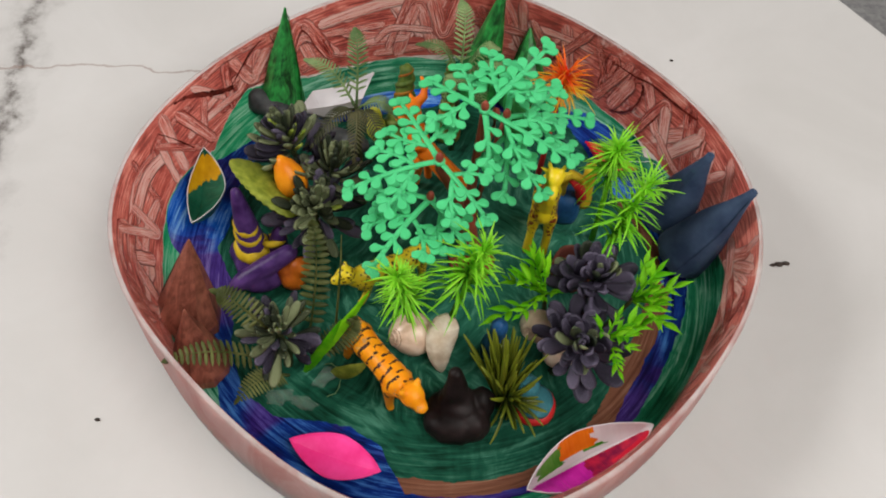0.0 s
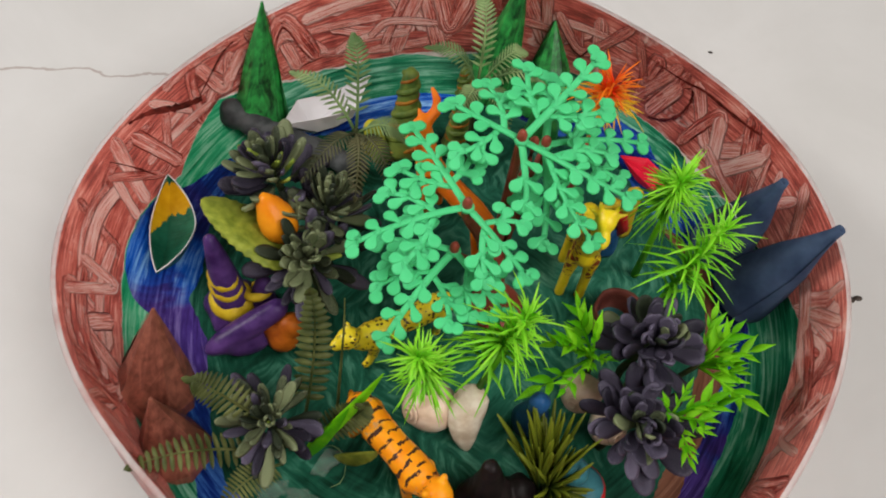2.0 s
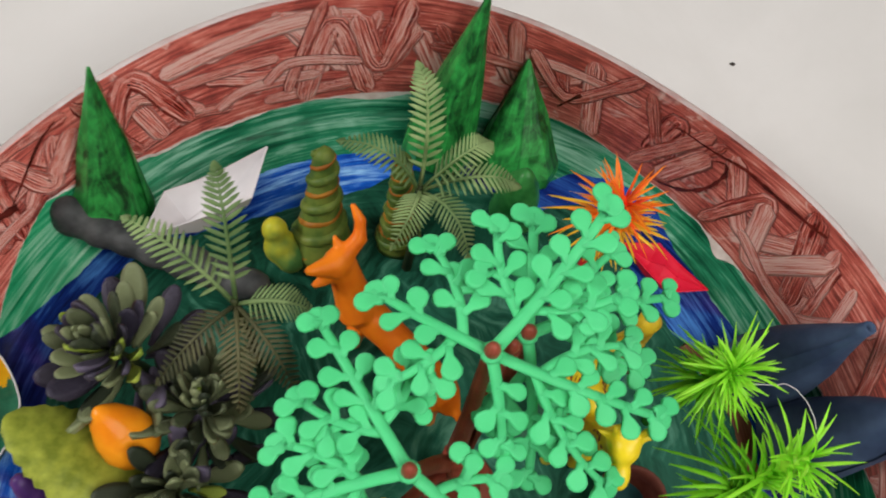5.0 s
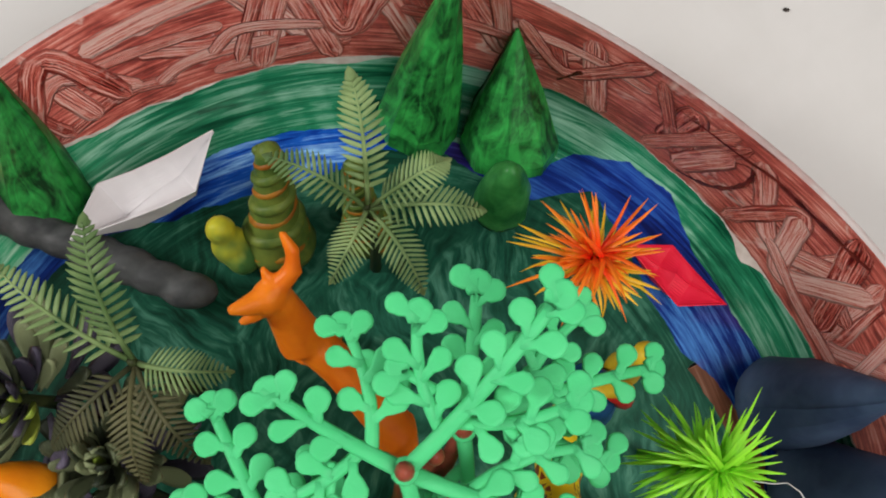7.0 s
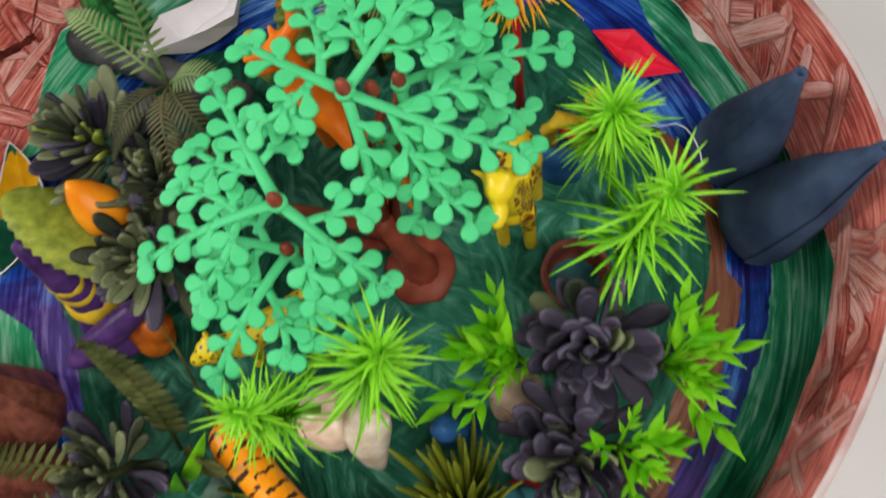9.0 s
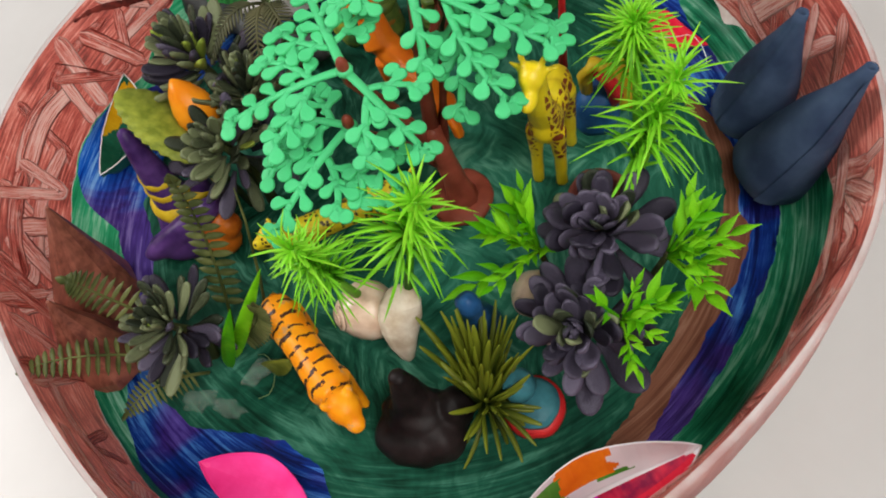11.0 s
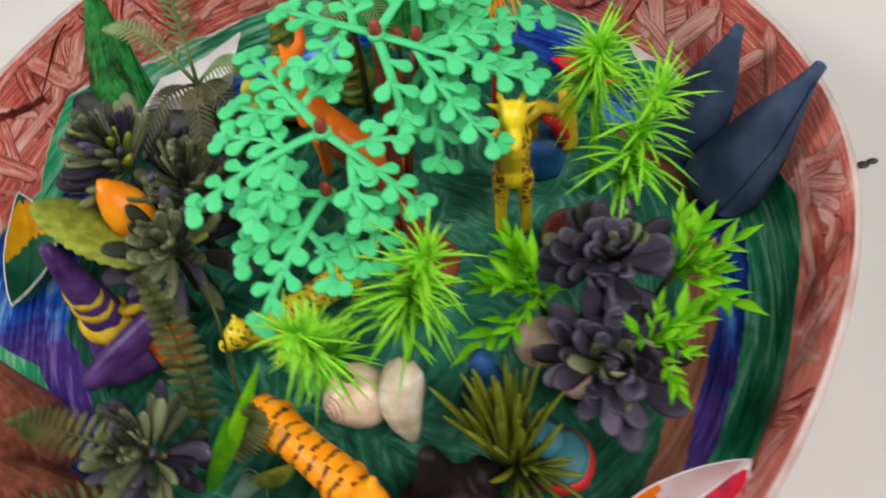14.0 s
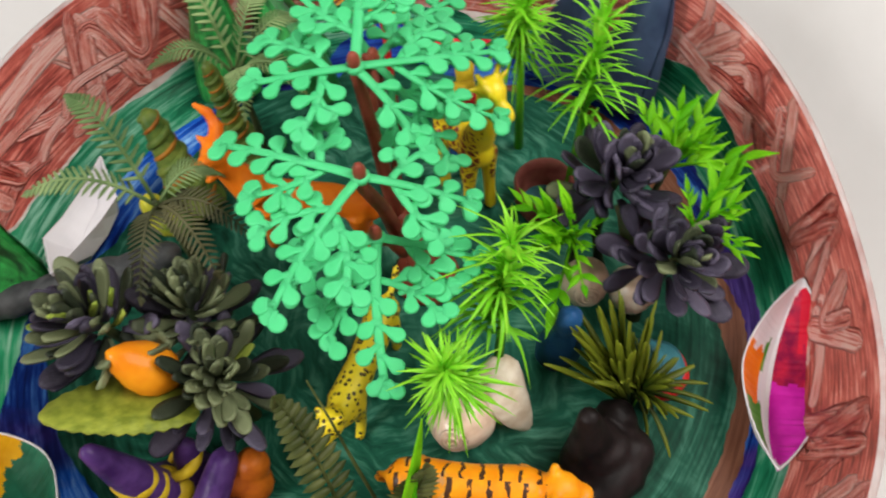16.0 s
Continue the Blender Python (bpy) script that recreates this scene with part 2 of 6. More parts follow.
def make_shell_mat():
    k = Nodes("seashell")
    v = k.coords()
    n0 = k.noise(v, 70, 3)
    n1 = k.noise(v, 240, 4)
    col = k.ramp(k.math("ADD", k.math("MULTIPLY", n0.outputs["Fac"], 0.7), k.math("MULTIPLY", n1.outputs["Fac"], 0.3)), [(0.30, (0.46, 0.30, 0.20)), (0.5, (0.74, 0.55, 0.41)), (0.72, (0.86, 0.75, 0.62))])
    k.bump(n1.outputs["Fac"], 0.2, 0.0004)
    return k.done(col, 0.3, 0.5, coat=0.15)


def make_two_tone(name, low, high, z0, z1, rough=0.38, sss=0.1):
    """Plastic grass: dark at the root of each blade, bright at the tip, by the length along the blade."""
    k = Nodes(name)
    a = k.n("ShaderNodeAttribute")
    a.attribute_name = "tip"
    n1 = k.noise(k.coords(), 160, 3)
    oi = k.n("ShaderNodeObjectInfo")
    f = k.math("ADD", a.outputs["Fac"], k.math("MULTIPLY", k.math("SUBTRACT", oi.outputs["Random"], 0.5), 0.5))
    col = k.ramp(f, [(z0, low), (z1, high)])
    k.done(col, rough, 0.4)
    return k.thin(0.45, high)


M_MARBLE = make_marble()
M_BARE = plastic("thinly_painted_plastic", (0.55, 0.44, 0.40), (0.80, 0.74, 0.69), 0.4, 90, 0.0)
M_DARKPAINT = plastic("thick_dark_paint", (0.050, 0.008, 0.006), (0.20, 0.028, 0.020), 0.35, 150, 0.0)
M_WALLPAINT = make_brown_wall()
M_STROKE = make_stroke()
M_SHELLPLASTIC = make_shell_plastic()
PALE_GREEN = ((0.006, 0.17, 0.065), (0.030, 0.36, 0.16), (0.42, 0.72, 0.53))
M_GREENBANK = painted("green_bank_paint", (0.003, 0.060, 0.028), (0.018, 0.205, 0.100), (0.30, 0.57, 0.43), along=22, across=300, cover=(0.38, 0.51, 0.68), pool=(((-0.147, 0.085, 0), 0.060, *PALE_GREEN), ((-0.17, -0.02, 0), 0.040, *PALE_GREEN)))
COBALT = ((0.003, 0.026, 0.24), (0.010, 0.110, 0.54), (0.28, 0.56, 0.88))
VIOLET = ((0.018, 0.008, 0.070), (0.060, 0.030, 0.200), (0.24, 0.18, 0.46))
DEEP = ((0.004, 0.008, 0.070), (0.007, 0.030, 0.22), (0.030, 0.12, 0.44))
NAVY = ((0.003, 0.004, 0.035), (0.007, 0.014, 0.11), (0.03, 0.06, 0.28))
BLUES = (((-0.142, 0.026, 0), 0.032, *NAVY), ((-0.187, 0.000, 0), 0.030, *COBALT), ((-0.035, 0.166, 0), 0.050, *COBALT), ((0.10, 0.137, 0), 0.046, *DEEP), ((-0.150, -0.046, 0), 0.036, *VIOLET), ((0.125, -0.115, 0), 0.030, *VIOLET))
M_RIVER = painted("river_paint", (0.003, 0.006, 0.050), (0.005, 0.028, 0.20), (0.07, 0.24, 0.62), along=24, across=330, cover=(0.39, 0.51, 0.66), second=((0.010, 0.005, 0.050), (0.030, 0.014, 0.14), (0.11, 0.075, 0.34)), pool=BLUES)


def make_meadow():
    """Dark green paint dabbed on in short strokes that change direction from patch to patch."""
    k = Nodes("meadow_dabs")
    v = k.coords()
    w = k.noise(v, 22, 3, 0.5)
    add = k.n("ShaderNodeVectorMath", op="MULTIPLY_ADD")
    k.link(w.outputs["Color"], add.inputs[0])
    add.inputs[1].default_value = (0.03, 0.03, 0.0)
    k.link(v, add.inputs[2])
    layers = []
    for ang, sc in ((0.5, (48, 260, 1)), (2.1, (42, 230, 1)), (1.3, (55, 300, 1))):
        mp = k.n("ShaderNodeMapping")
        mp.inputs["Rotation"].default_value = (0, 0, ang)
        rot = k.n("ShaderNodeVectorRotate")
        rot.rotation_type = "Z_AXIS"
        rot.inputs["Angle"].default_value = ang
        k.link(add.outputs[0], rot.inputs["Vector"])
        mp.inputs["Rotation"].default_value = (0, 0, 0)
        mp.inputs["Scale"].default_value = sc
        k.link(rot.outputs[0], mp.inputs["Vector"])
        layers.append(k.noise(mp.outputs["Vector"], 1.0, 5, 0.6).outputs["Fac"])
    flow = k.noise(k.coords((16, 16, 300), "flow"), 1.0, 5, 0.6, 1.1).outputs["Fac"]
    sel = k.noise(v, 19, 2, 0.5).outputs["Color"]
    sp = k.n("ShaderNodeSeparateColor")
    k.link(sel, sp.inputs[0])
    edge = lambda f, a: k.ramp(f, [(a - 0.02, (0, 0, 0)), (a + 0.02, (1, 1, 1))])
    col = k.mix(edge(sp.outputs[0], 0.5), layers[0], layers[1])
    col = k.mix(edge(sp.outputs[1], 0.54), col, layers[2])
    at = k.n("ShaderNodeAttribute")
    at.attribute_name = "flow"
    sz = k.n("ShaderNodeSeparateXYZ")
    k.link(at.outputs["Vector"], sz.inputs[0])
    col = k.mix(k.ramp(k.math("ADD", k.math("MULTIPLY", sz.outputs[2], 8.0), k.math("MULTIPLY", k.math("SUBTRACT", sp.outputs[2], 0.5), 0.5)), [(0.86, (0, 0, 0)), (1.0, (0.75, 0.75, 0.75))]), col, flow)
    big = k.noise(v, 34, 3, 0.6).outputs["Fac"]
    f = k.math("ADD", k.math("MULTIPLY", col, 0.70), k.math("MULTIPLY", big, 0.33))
    c = k.ramp(f, [(0.40, (0.003, 0.022, 0.012)), (0.53, (0.010, 0.076, 0.045)), (0.72, (0.085, 0.26, 0.18))])
    # milkier green round the tree's foot, also lightened against the tree's own shade
    ds = k.n("ShaderNodeVectorMath", op="DISTANCE")
    k.link(k.coords((1, 1, 0)), ds.inputs[0])
    ds.inputs[1].default_value = (0.072, 0.340, 0.0)
    thin = k.ramp(k.math("ADD", ds.outputs["Value"], k.math("MULTIPLY", k.math("SUBTRACT", big, 0.5), 0.08)), [(0.050, (1, 1, 1)), (0.105, (0, 0, 0))])
    c = k.mix(thin, c, k.ramp(f, [(0.38, (0.008, 0.062, 0.038)), (0.53, (0.028, 0.155, 0.100)), (0.70, (0.14, 0.37, 0.26))]))
    k.bump(f, 0.35, 0.0005)
    return k.done(c, 0.36, 0.08)


M_MEADOW = make_meadow()
M_PATH = painted("path_paint", (0.10, 0.036, 0.02), (0.19, 0.08, 0.047), (0.36, 0.21, 0.145), cover=(0.36, 0.55, 0.78))
M_MINT = plastic("mint_plastic", (0.068, 0.55, 0.205), (0.090, 0.62, 0.245), 0.5, 60, 0.0, 0.12)
M_TRUNK = plastic("red_brown_plastic", (0.20, 0.042, 0.024), (0.30, 0.07, 0.042), 0.35, 90, 0.0)
M_SUCC = plastic("purple_succulent", (0.024, 0.021, 0.034), (0.112, 0.096, 0.145), 0.42, 110, 0.4, 0.05, 0.22)
M_SUCCG = plastic("olive_succulent", (0.024, 0.032, 0.020), (0.185, 0.215, 0.110), 0.42, 110, 0.6, 0.05, 0.22)
M_STEM = plastic("dark_stem", (0.02, 0.03, 0.012), (0.05, 0.06, 0.02), 0.5)
M_FERN = plastic("fern_green", (0.065, 0.082, 0.024), (0.22, 0.24, 0.078), 0.4, 70, 0.3, thin=0.3)
M_PALM = plastic("dull_palm_green", (0.13, 0.22, 0.08), (0.36, 0.49, 0.21), 0.4, 60, 0.3, thin=0.3)
M_PALMDRY = plastic("brownish_palm", (0.055, 0.06, 0.03), (0.13, 0.125, 0.06), 0.45, 60, 0.3, thin=0.2)
M_BRIGHT = plastic("bright_leaf_green", (0.09, 0.46, 0.004), (0.34, 0.82, 0.02), 0.38, 70, 0.3, thin=0.35)
# the dark root tone also paints the shade deep inside the tuft
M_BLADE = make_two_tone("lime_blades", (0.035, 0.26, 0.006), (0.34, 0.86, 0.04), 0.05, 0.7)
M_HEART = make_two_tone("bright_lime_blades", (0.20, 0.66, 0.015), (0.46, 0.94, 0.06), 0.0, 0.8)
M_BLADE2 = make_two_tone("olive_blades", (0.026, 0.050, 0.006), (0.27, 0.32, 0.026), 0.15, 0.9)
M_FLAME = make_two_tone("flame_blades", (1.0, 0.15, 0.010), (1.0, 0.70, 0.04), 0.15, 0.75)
M_BIGLEAF = plastic("yellow_green_leaf", (0.15, 0.19, 0.020), (0.30, 0.34, 0.045), 0.45, 170, 0.0, 0.1)
M_EGG = plastic("orange_bud", (0.72, 0.21, 0.008), (0.86, 0.33, 0.015), 0.25, 60, 0.0, 0.2)
M_GREENPAPER = brushed_paper("green_painted_paper", (0.002, 0.034, 0.007), (0.030, 0.32, 0.060))
M_BROWNPAPER = brushed_paper("brown_painted_paper", (0.12, 0.034, 0.022), (0.34, 0.115, 0.075))
M_NAVY = plastic("navy_painted_paper", (0.026, 0.045, 0.092), (0.056, 0.090, 0.160), 0.62, 60, 0.1, spec=0.18)
M_BLACKCLAY = plastic("black_clay", (0.007, 0.005, 0.005), (0.018, 0.012, 0.012), 0.5, 90, 0.0, spec=0.16)
M_GREYCLAY = plastic("grey_clay", (0.035, 0.038, 0.04), (0.085, 0.09, 0.09), 0.5, 90, 0.0)
M_PURPLECLAY = plastic("purple_clay", (0.036, 0.013, 0.080), (0.105, 0.046, 0.190), 0.36, 90, 0.0)
M_ORANGECLAY = plastic("orange_clay", (0.26, 0.055, 0.007), (0.50, 0.13, 0.010), 0.42, 100, 0.0)
M_OLIVECLAY = plastic("olive_clay", (0.055, 0.11, 0.022), (0.17, 0.22, 0.04), 0.42, 110, 0.0)
M_RUSTCLAY = plastic("rust_clay", (0.24, 0.085, 0.012), (0.42, 0.19, 0.02), 0.42, 110, 0.0)
M_LIMECLAY = plastic("yellow_green_clay", (0.07, 0.19, 0.05), (0.48, 0.46, 0.03), 0.42, 60, 0.0)
M_YELLOWCLAY = plastic("mustard_clay", (0.46, 0.31, 0.012), (0.66, 0.48, 0.03), 0.45, 100, 0.0)
M_BLUECLAY = plastic("blue_clay", (0.010, 0.05, 0.14), (0.025, 0.11, 0.28), 0.4, 90, 0.0)
M_REDCLAY = plastic("red_clay", (0.42, 0.012, 0.016), (0.62, 0.03, 0.03), 0.4, 90, 0.0)
M_GREENCLAY = plastic("green_clay", (0.01, 0.10, 0.02), (0.05, 0.25, 0.06), 0.3, 90, 0.0)
M_TEALCLAY = plastic("teal_clay", (0.03, 0.13, 0.16), (0.06, 0.24, 0.28), 0.4, 90, 0.0)
M_WHITEPAPER = plastic("white_paper", (0.66, 0.64, 0.66), (0.78, 0.76, 0.78), 0.6, 40, 0.0)
M_REDPAPER = plastic("red_paper", (0.60, 0.008, 0.03), (0.74, 0.02, 0.06), 0.5, 60, 0.0)
M_PINKPAPER = plastic("pink_paper", (0.84, 0.035, 0.25), (0.95, 0.075, 0.36), 0.45, 60, 0.0)
M_MAGENTA = plastic("magenta_paint", (0.50, 0.010, 0.32), (0.66, 0.03, 0.45), 0.4, 90, 0.0)
M_CRIMSON = plastic("crimson_paint", (0.22, 0.006, 0.05), (0.60, 0.02, 0.06), 0.4, 130, 0.0)
M_ORANGEPAINT = plastic("orange_paint", (0.72, 0.15, 0.006), (0.84, 0.22, 0.01), 0.4, 80, 0.0)
M_LEAFPAINT = plastic("green_paint", (0.05, 0.21, 0.02), (0.10, 0.32, 0.04), 0.4, 80, 0.0)
M_YELLOWPAINT = plastic("yellow_paint", (0.56, 0.28, 0.004), (0.70, 0.40, 0.01), 0.45, 80, 0.0)
M_DKGREENPAINT = plastic("dark_green_paint", (0.006, 0.075, 0.04), (0.02, 0.15, 0.085), 0.4, 70, 0.0)
M_TIGER = make_tiger_mat()
M_LEOPARD = make_spots("yellow_spotted_plastic", (0.74, 0.56, 0.012), (0.86, 0.70, 0.03), (0.09, 0.06, 0.012), 430, 0.36)
M_GIRAFFE = make_spots("yellow_patched_plastic", (0.72, 0.53, 0.008), (0.86, 0.68, 0.02), (0.22, 0.045, 0.012), 230, 0.12, True)
M_DEER = plastic("orange_plastic", (0.75, 0.15, 0.008), (0.88, 0.23, 0.012), 0.38, 70, 0.0, 0.15)
M_SHELL = make_shell_mat()
M_SUTURE = plastic("shell_suture", (0.10, 0.055, 0.035), (0.22, 0.13, 0.09), 0.4, 90, 0.0)
M_CRUMB = plastic("dark_crumb", (0.03, 0.025, 0.022), (0.08, 0.06, 0.05), 0.8)
M_ROOM = plastic("room_plaster", (0.42, 0.41, 0.40), (0.48, 0.47, 0.455), 0.8, 4, 0.0)
M_FLOOR = plastic("grey_floor_tile", (0.28, 0.28, 0.285), (0.42, 0.42, 0.42), 0.6, 60, 0.0)


# ---- mesh helpers ----
class Geo:
    """Points and faces of one mesh, gathered in plain lists."""

    def __init__(self):
        self.v, self.f, self.tip, self.mi = [], [], [], []

    def add(self, pts, faces, tip=0.0, mi=0):
        o = len(self.v)
        self.v.extend([tuple(p) for p in pts])
        self.tip.extend(tip if isinstance(tip, list) else [tip] * len(pts))
        self.f.extend([tuple(i + o for i in fc) for fc in faces])
        self.mi.extend([mi] * len(faces))

    def tube(self, pts, rad, n=7, mi=0, tip=None, flat=1.0):
        """A round rod through pts whose radius is a number or a list; both ends are closed to a point."""
        pts = [Vector(p) for p in pts]
        if not isinstance(rad, (list, tuple)):
            rad = [rad] * len(pts)
        ring, tips = [], []
        up = Vector((0.13, 0.21, 0.97))
        for i, p in enumerate(pts):
            d = (pts[min(i + 1, len(pts) - 1)] - pts[max(i - 1, 0)]).normalized()
            a = d.cross(up)
            if a.length < 0.15:
                a = d.cross(Vector((1, 0, 0)))
            a.normalize()
            b = d.cross(a)
            for j in range(n):
                w = 2 * math.pi * j / n
                ring.append(p + (a * math.cos(w) + b * (flat * math.sin(w))) * rad[i])
                tips.append(i / (len(pts) - 1) if tip is None else tip)
        m = len(pts)
        d0, d1 = (pts[0] - pts[1]).normalized(), (pts[-1] - pts[-2]).normalized()
        ring += [pts[0] + d0 * rad[0] * 0.5, pts[-1] + d1 * rad[-1] * 0.5]
        tips += [tips[0], tips[-1]]
        fc = [(i * n + j, i * n + (j + 1) % n, (i + 1) * n + (j + 1) % n, (i + 1) * n + j) for i in range(m - 1) for j in range(n)]
        fc += [(m * n, (j + 1) % n, j) for j in range(n)]
        fc += [(m * n + 1, (m - 1) * n + j, (m - 1) * n + (j + 1) % n) for j in range(n)]
        self.add(ring, fc, tips, mi)

    def blob(self, m, nu=8, nv=5, mi=0, tip=0.0):
        """An egg: the unit ball under the matrix m."""
        pts = [m @ Vector((0, 0, -1))]
        for i in range(1, nv):
            a = -math.pi / 2 + math.pi * i / nv
            for j in range(nu):
                w = 2 * math.pi * j / nu
                pts.append(m @ Vector((math.cos(a) * math.cos(w), math.cos(a) * math.sin(w), math.sin(a))))
        pts.append(m @ Vector((0, 0, 1)))
        fc = [(0, 1 + (j + 1) % nu, 1 + j) for j in range(nu)]
        for i in range(nv - 2):
            for j in range(nu):
                a, b = 1 + i * nu + j, 1 + i * nu + (j + 1) % nu
                fc.append((a, b, b + nu, a + nu))
        e = len(pts) - 1
        fc += [(e, e - nu + j, e - nu + (j + 1) % nu) for j in range(nu)]
        self.add(pts, fc, tip, mi)

    def lathe(self, prof, n=28, m=Matrix.Identity(4), wob=0.0, mi=0, seed=0, ribs=0):
        """A turned body: prof is (radius, height), from the foot to the top; wob makes it lumpy as if by hand."""
        pts = []
        for i, (r, z) in enumerate(prof):
            for j in range(n):
                w = 2 * math.pi * j / n
                q = 1 + wob * noise.noise(Vector((math.cos(w) * 1.7 + seed, math.sin(w) * 1.7, z * 60)))
                q *= 1 + (0.022 * math.cos(ribs * w) if ribs else 0)
                pts.append(m @ Vector((r * q * math.cos(w), r * q * math.sin(w), z)))
        k = len(prof)
        fc = [(i * n + j, i * n + (j + 1) % n, (i + 1) * n + (j + 1) % n, (i + 1) * n + j) for i in range(k - 1) for j in range(n)]
        fc += [tuple(reversed(range(n))), tuple((k - 1) * n + j for j in range(n))]
        self.add(pts, fc, 0.0, mi)

    def leaf(self, base, d, up, length, width, nseg=5, fold=0.25, droop=0.0, mi=0, thick=0.0006, point=1.0, rag=0.0):
        """A leaf blade with two faces and a middle fold."""
        d, base = Vector(d).normalized(), Vector(base)
        side = d.cross(Vector(up)).normalized()
        nrm = side.cross(d).normalized()
        top, tips = [], []
        for i in range(nseg + 1):
            s = i / nseg
            w = width * (math.sin(math.pi * min(1, s ** 0.8 * 0.94 + 0.06)) ** point) * 0.5
            w *= 1 + rag * (1 if i % 2 else -1)
            if i == nseg:
                w = width * 0.03
            c = base + d * (length * s) - nrm * (droop * length * s * s)
            for x, h in ((-1, fold), (0, 0), (1, fold)):
                top.append(c + side * (w * x) + nrm * (w * h))
                tips.append(s)
        bot = [p - nrm * thick for p in top]
        n = len(top)
        fc = []
        for i in range(nseg):
            for j in range(2):
                a = i * 3 + j
                fc.append((a, a + 1, a + 4, a + 3))
                fc.append((n + a + 3, n + a + 4, n + a + 1, n + a))
            fc.append((i * 3, i * 3 + 3, n + i * 3 + 3, n + i * 3))
            fc.append((n + i * 3 + 2, n + i * 3 + 5, i * 3 + 5, i * 3 + 2))
        self.add(top + bot, fc, tips + tips, mi)

    def mesh(self, name, mats, smooth=True):
        me = bpy.data.meshes.new(name)
        me.from_pydata(self.v, [], self.f)
        for m in mats if isinstance(mats, (list, tuple)) else [mats]:
            me.materials.append(m)
        me.polygons.foreach_set("material_index", self.mi)
        me.polygons.foreach_set("use_smooth", [smooth] * len(self.f))
        at = me.attributes.new("tip", "FLOAT", "POINT")
        at.data.foreach_set("value", self.tip)
        me.update()
        return me


def thing(name, at, label, category, group="", kind=""):
    o = new(name)
    o.empty_display_size = 0.01
    o.matrix_basis = at if isinstance(at, Matrix) else Matrix.Translation(at)
    return tagged(o, label, category, group, kind)


def part(name, geo, mats, parent, label="", smooth=True, m=None):
    me = geo if isinstance(geo, bpy.types.Mesh) else geo.mesh(name, mats, smooth)
    o = new(name, me)
    o.parent = parent
    if m is not None:
        o.matrix_basis = m
    if label:
        o["label"] = label
    return o


def solid(name, geo, mats, label, category, at=(0, 0, 0), group="", smooth=True, voxel=0.0, kind=""):
    """A thing of one mesh; voxel melts overlapping lumps into one skin."""
    o = new(name, geo.mesh(name, mats, smooth))
    o.matrix_basis = at if isinstance(at, Matrix) else Matrix.Translation(at)
    if voxel:
        r = o.modifiers.new("melt", "REMESH")
        r.mode, r.voxel_size, r.use_smooth_shade = "VOXEL", voxel, True
        s = o.modifiers.new("soften", "SMOOTH")
        s.factor, s.iterations = 0.5, 4
    return tagged(o, label, category, group, kind)


def frame_of(d, up=(0, 0, 1)):
    """A turn whose z axis is d."""
    return Vector(d).to_track_quat("Z", "Y").to_matrix().to_4x4()


def lerp_table(tab, a):
    """A ring of (degrees, value), read smoothly at a degrees."""
    tab = sorted(tab)
    xs = [t[0] for t in tab]
    ys = [t[1] for t in tab]
    xs = [xs[-1] - 360] + xs + [xs[0] + 360]
    ys = [ys[-1]] + ys + [ys[0]]
    return float(np.interp(a, xs, ys))


FLOOR = 0.004

# ---- room ----
def box(g, lo, hi, mi=0):
    x0, y0, z0 = lo
    x1, y1, z1 = hi
    p = [(x, y, z) for z in (z0, z1) for y in (y0, y1) for x in (x0, x1)]
    g.add(p, [(0, 2, 3, 1), (4, 5, 7, 6), (0, 1, 5, 4), (2, 6, 7, 3), (0, 4, 6, 2), (1, 3, 7, 5)], 0.0, mi)


def room():
    for nm, lo, hi, mt in (("floor", (-2.6, -2.2, -0.80), (2.6, 2.6, -0.75), M_FLOOR), ("ceiling", (-2.6, -2.2, 2.1), (2.6, 2.6, 2.15), M_ROOM),
                           ("wall_north", (-2.6, 2.6, -0.8), (2.6, 2.7, 2.15), M_ROOM), ("wall_south", (-2.6, -2.3, -0.8), (2.6, -2.2, 2.15), M_ROOM),
                           ("wall_west", (-2.7, -2.3, -0.8), (-2.6, 2.7, 2.15), M_ROOM), ("wall_east", (2.6, -2.3, -0.8), (2.7, 2.7, 2.15), M_ROOM)):
        g = Geo()
        box(g, lo, hi)
        solid(nm, g, mt, "plain pale room surface" if nm != "floor" else "grey speckled floor below the table", nm.split("_")[0], kind="structure", smooth=False)


room()

TABLE_Z = -0.002


def table():
    t = thing("table", (0, 0, 0), "white marble table with grey veins under the bowl", "table")
    g = Geo()
    n = Vector((0.785, 0.62, 0))
    s = Vector((-0.62, 0.785, 0))
    c = n * 0.68
    cs = [c + s * 0.9, c - s * 0.9, c - n * 1.25 - s * 0.9, c - n * 1.25 + s * 0.9]
    pts = [Vector((p.x, p.y, TABLE_Z)) for p in cs] + [Vector((p.x, p.y, TABLE_Z - 0.02)) for p in cs]
    g.add(pts, [(3, 2, 1, 0), (4, 5, 6, 7), (0, 1, 5, 4), (1, 2, 6, 5), (2, 3, 7, 6), (3, 0, 4, 7)])
    part("tabletop", g, M_MARBLE, t, smooth=False)
    for p in cs:
        q = p.lerp(c - n * 0.62, 0.12)
        g = Geo()
        g.tube([(q.x, q.y, -0.75), (q.x, q.y, TABLE_Z - 0.02)], 0.025, 12)
        part("leg", g, M_GREYCLAY, t)


table()

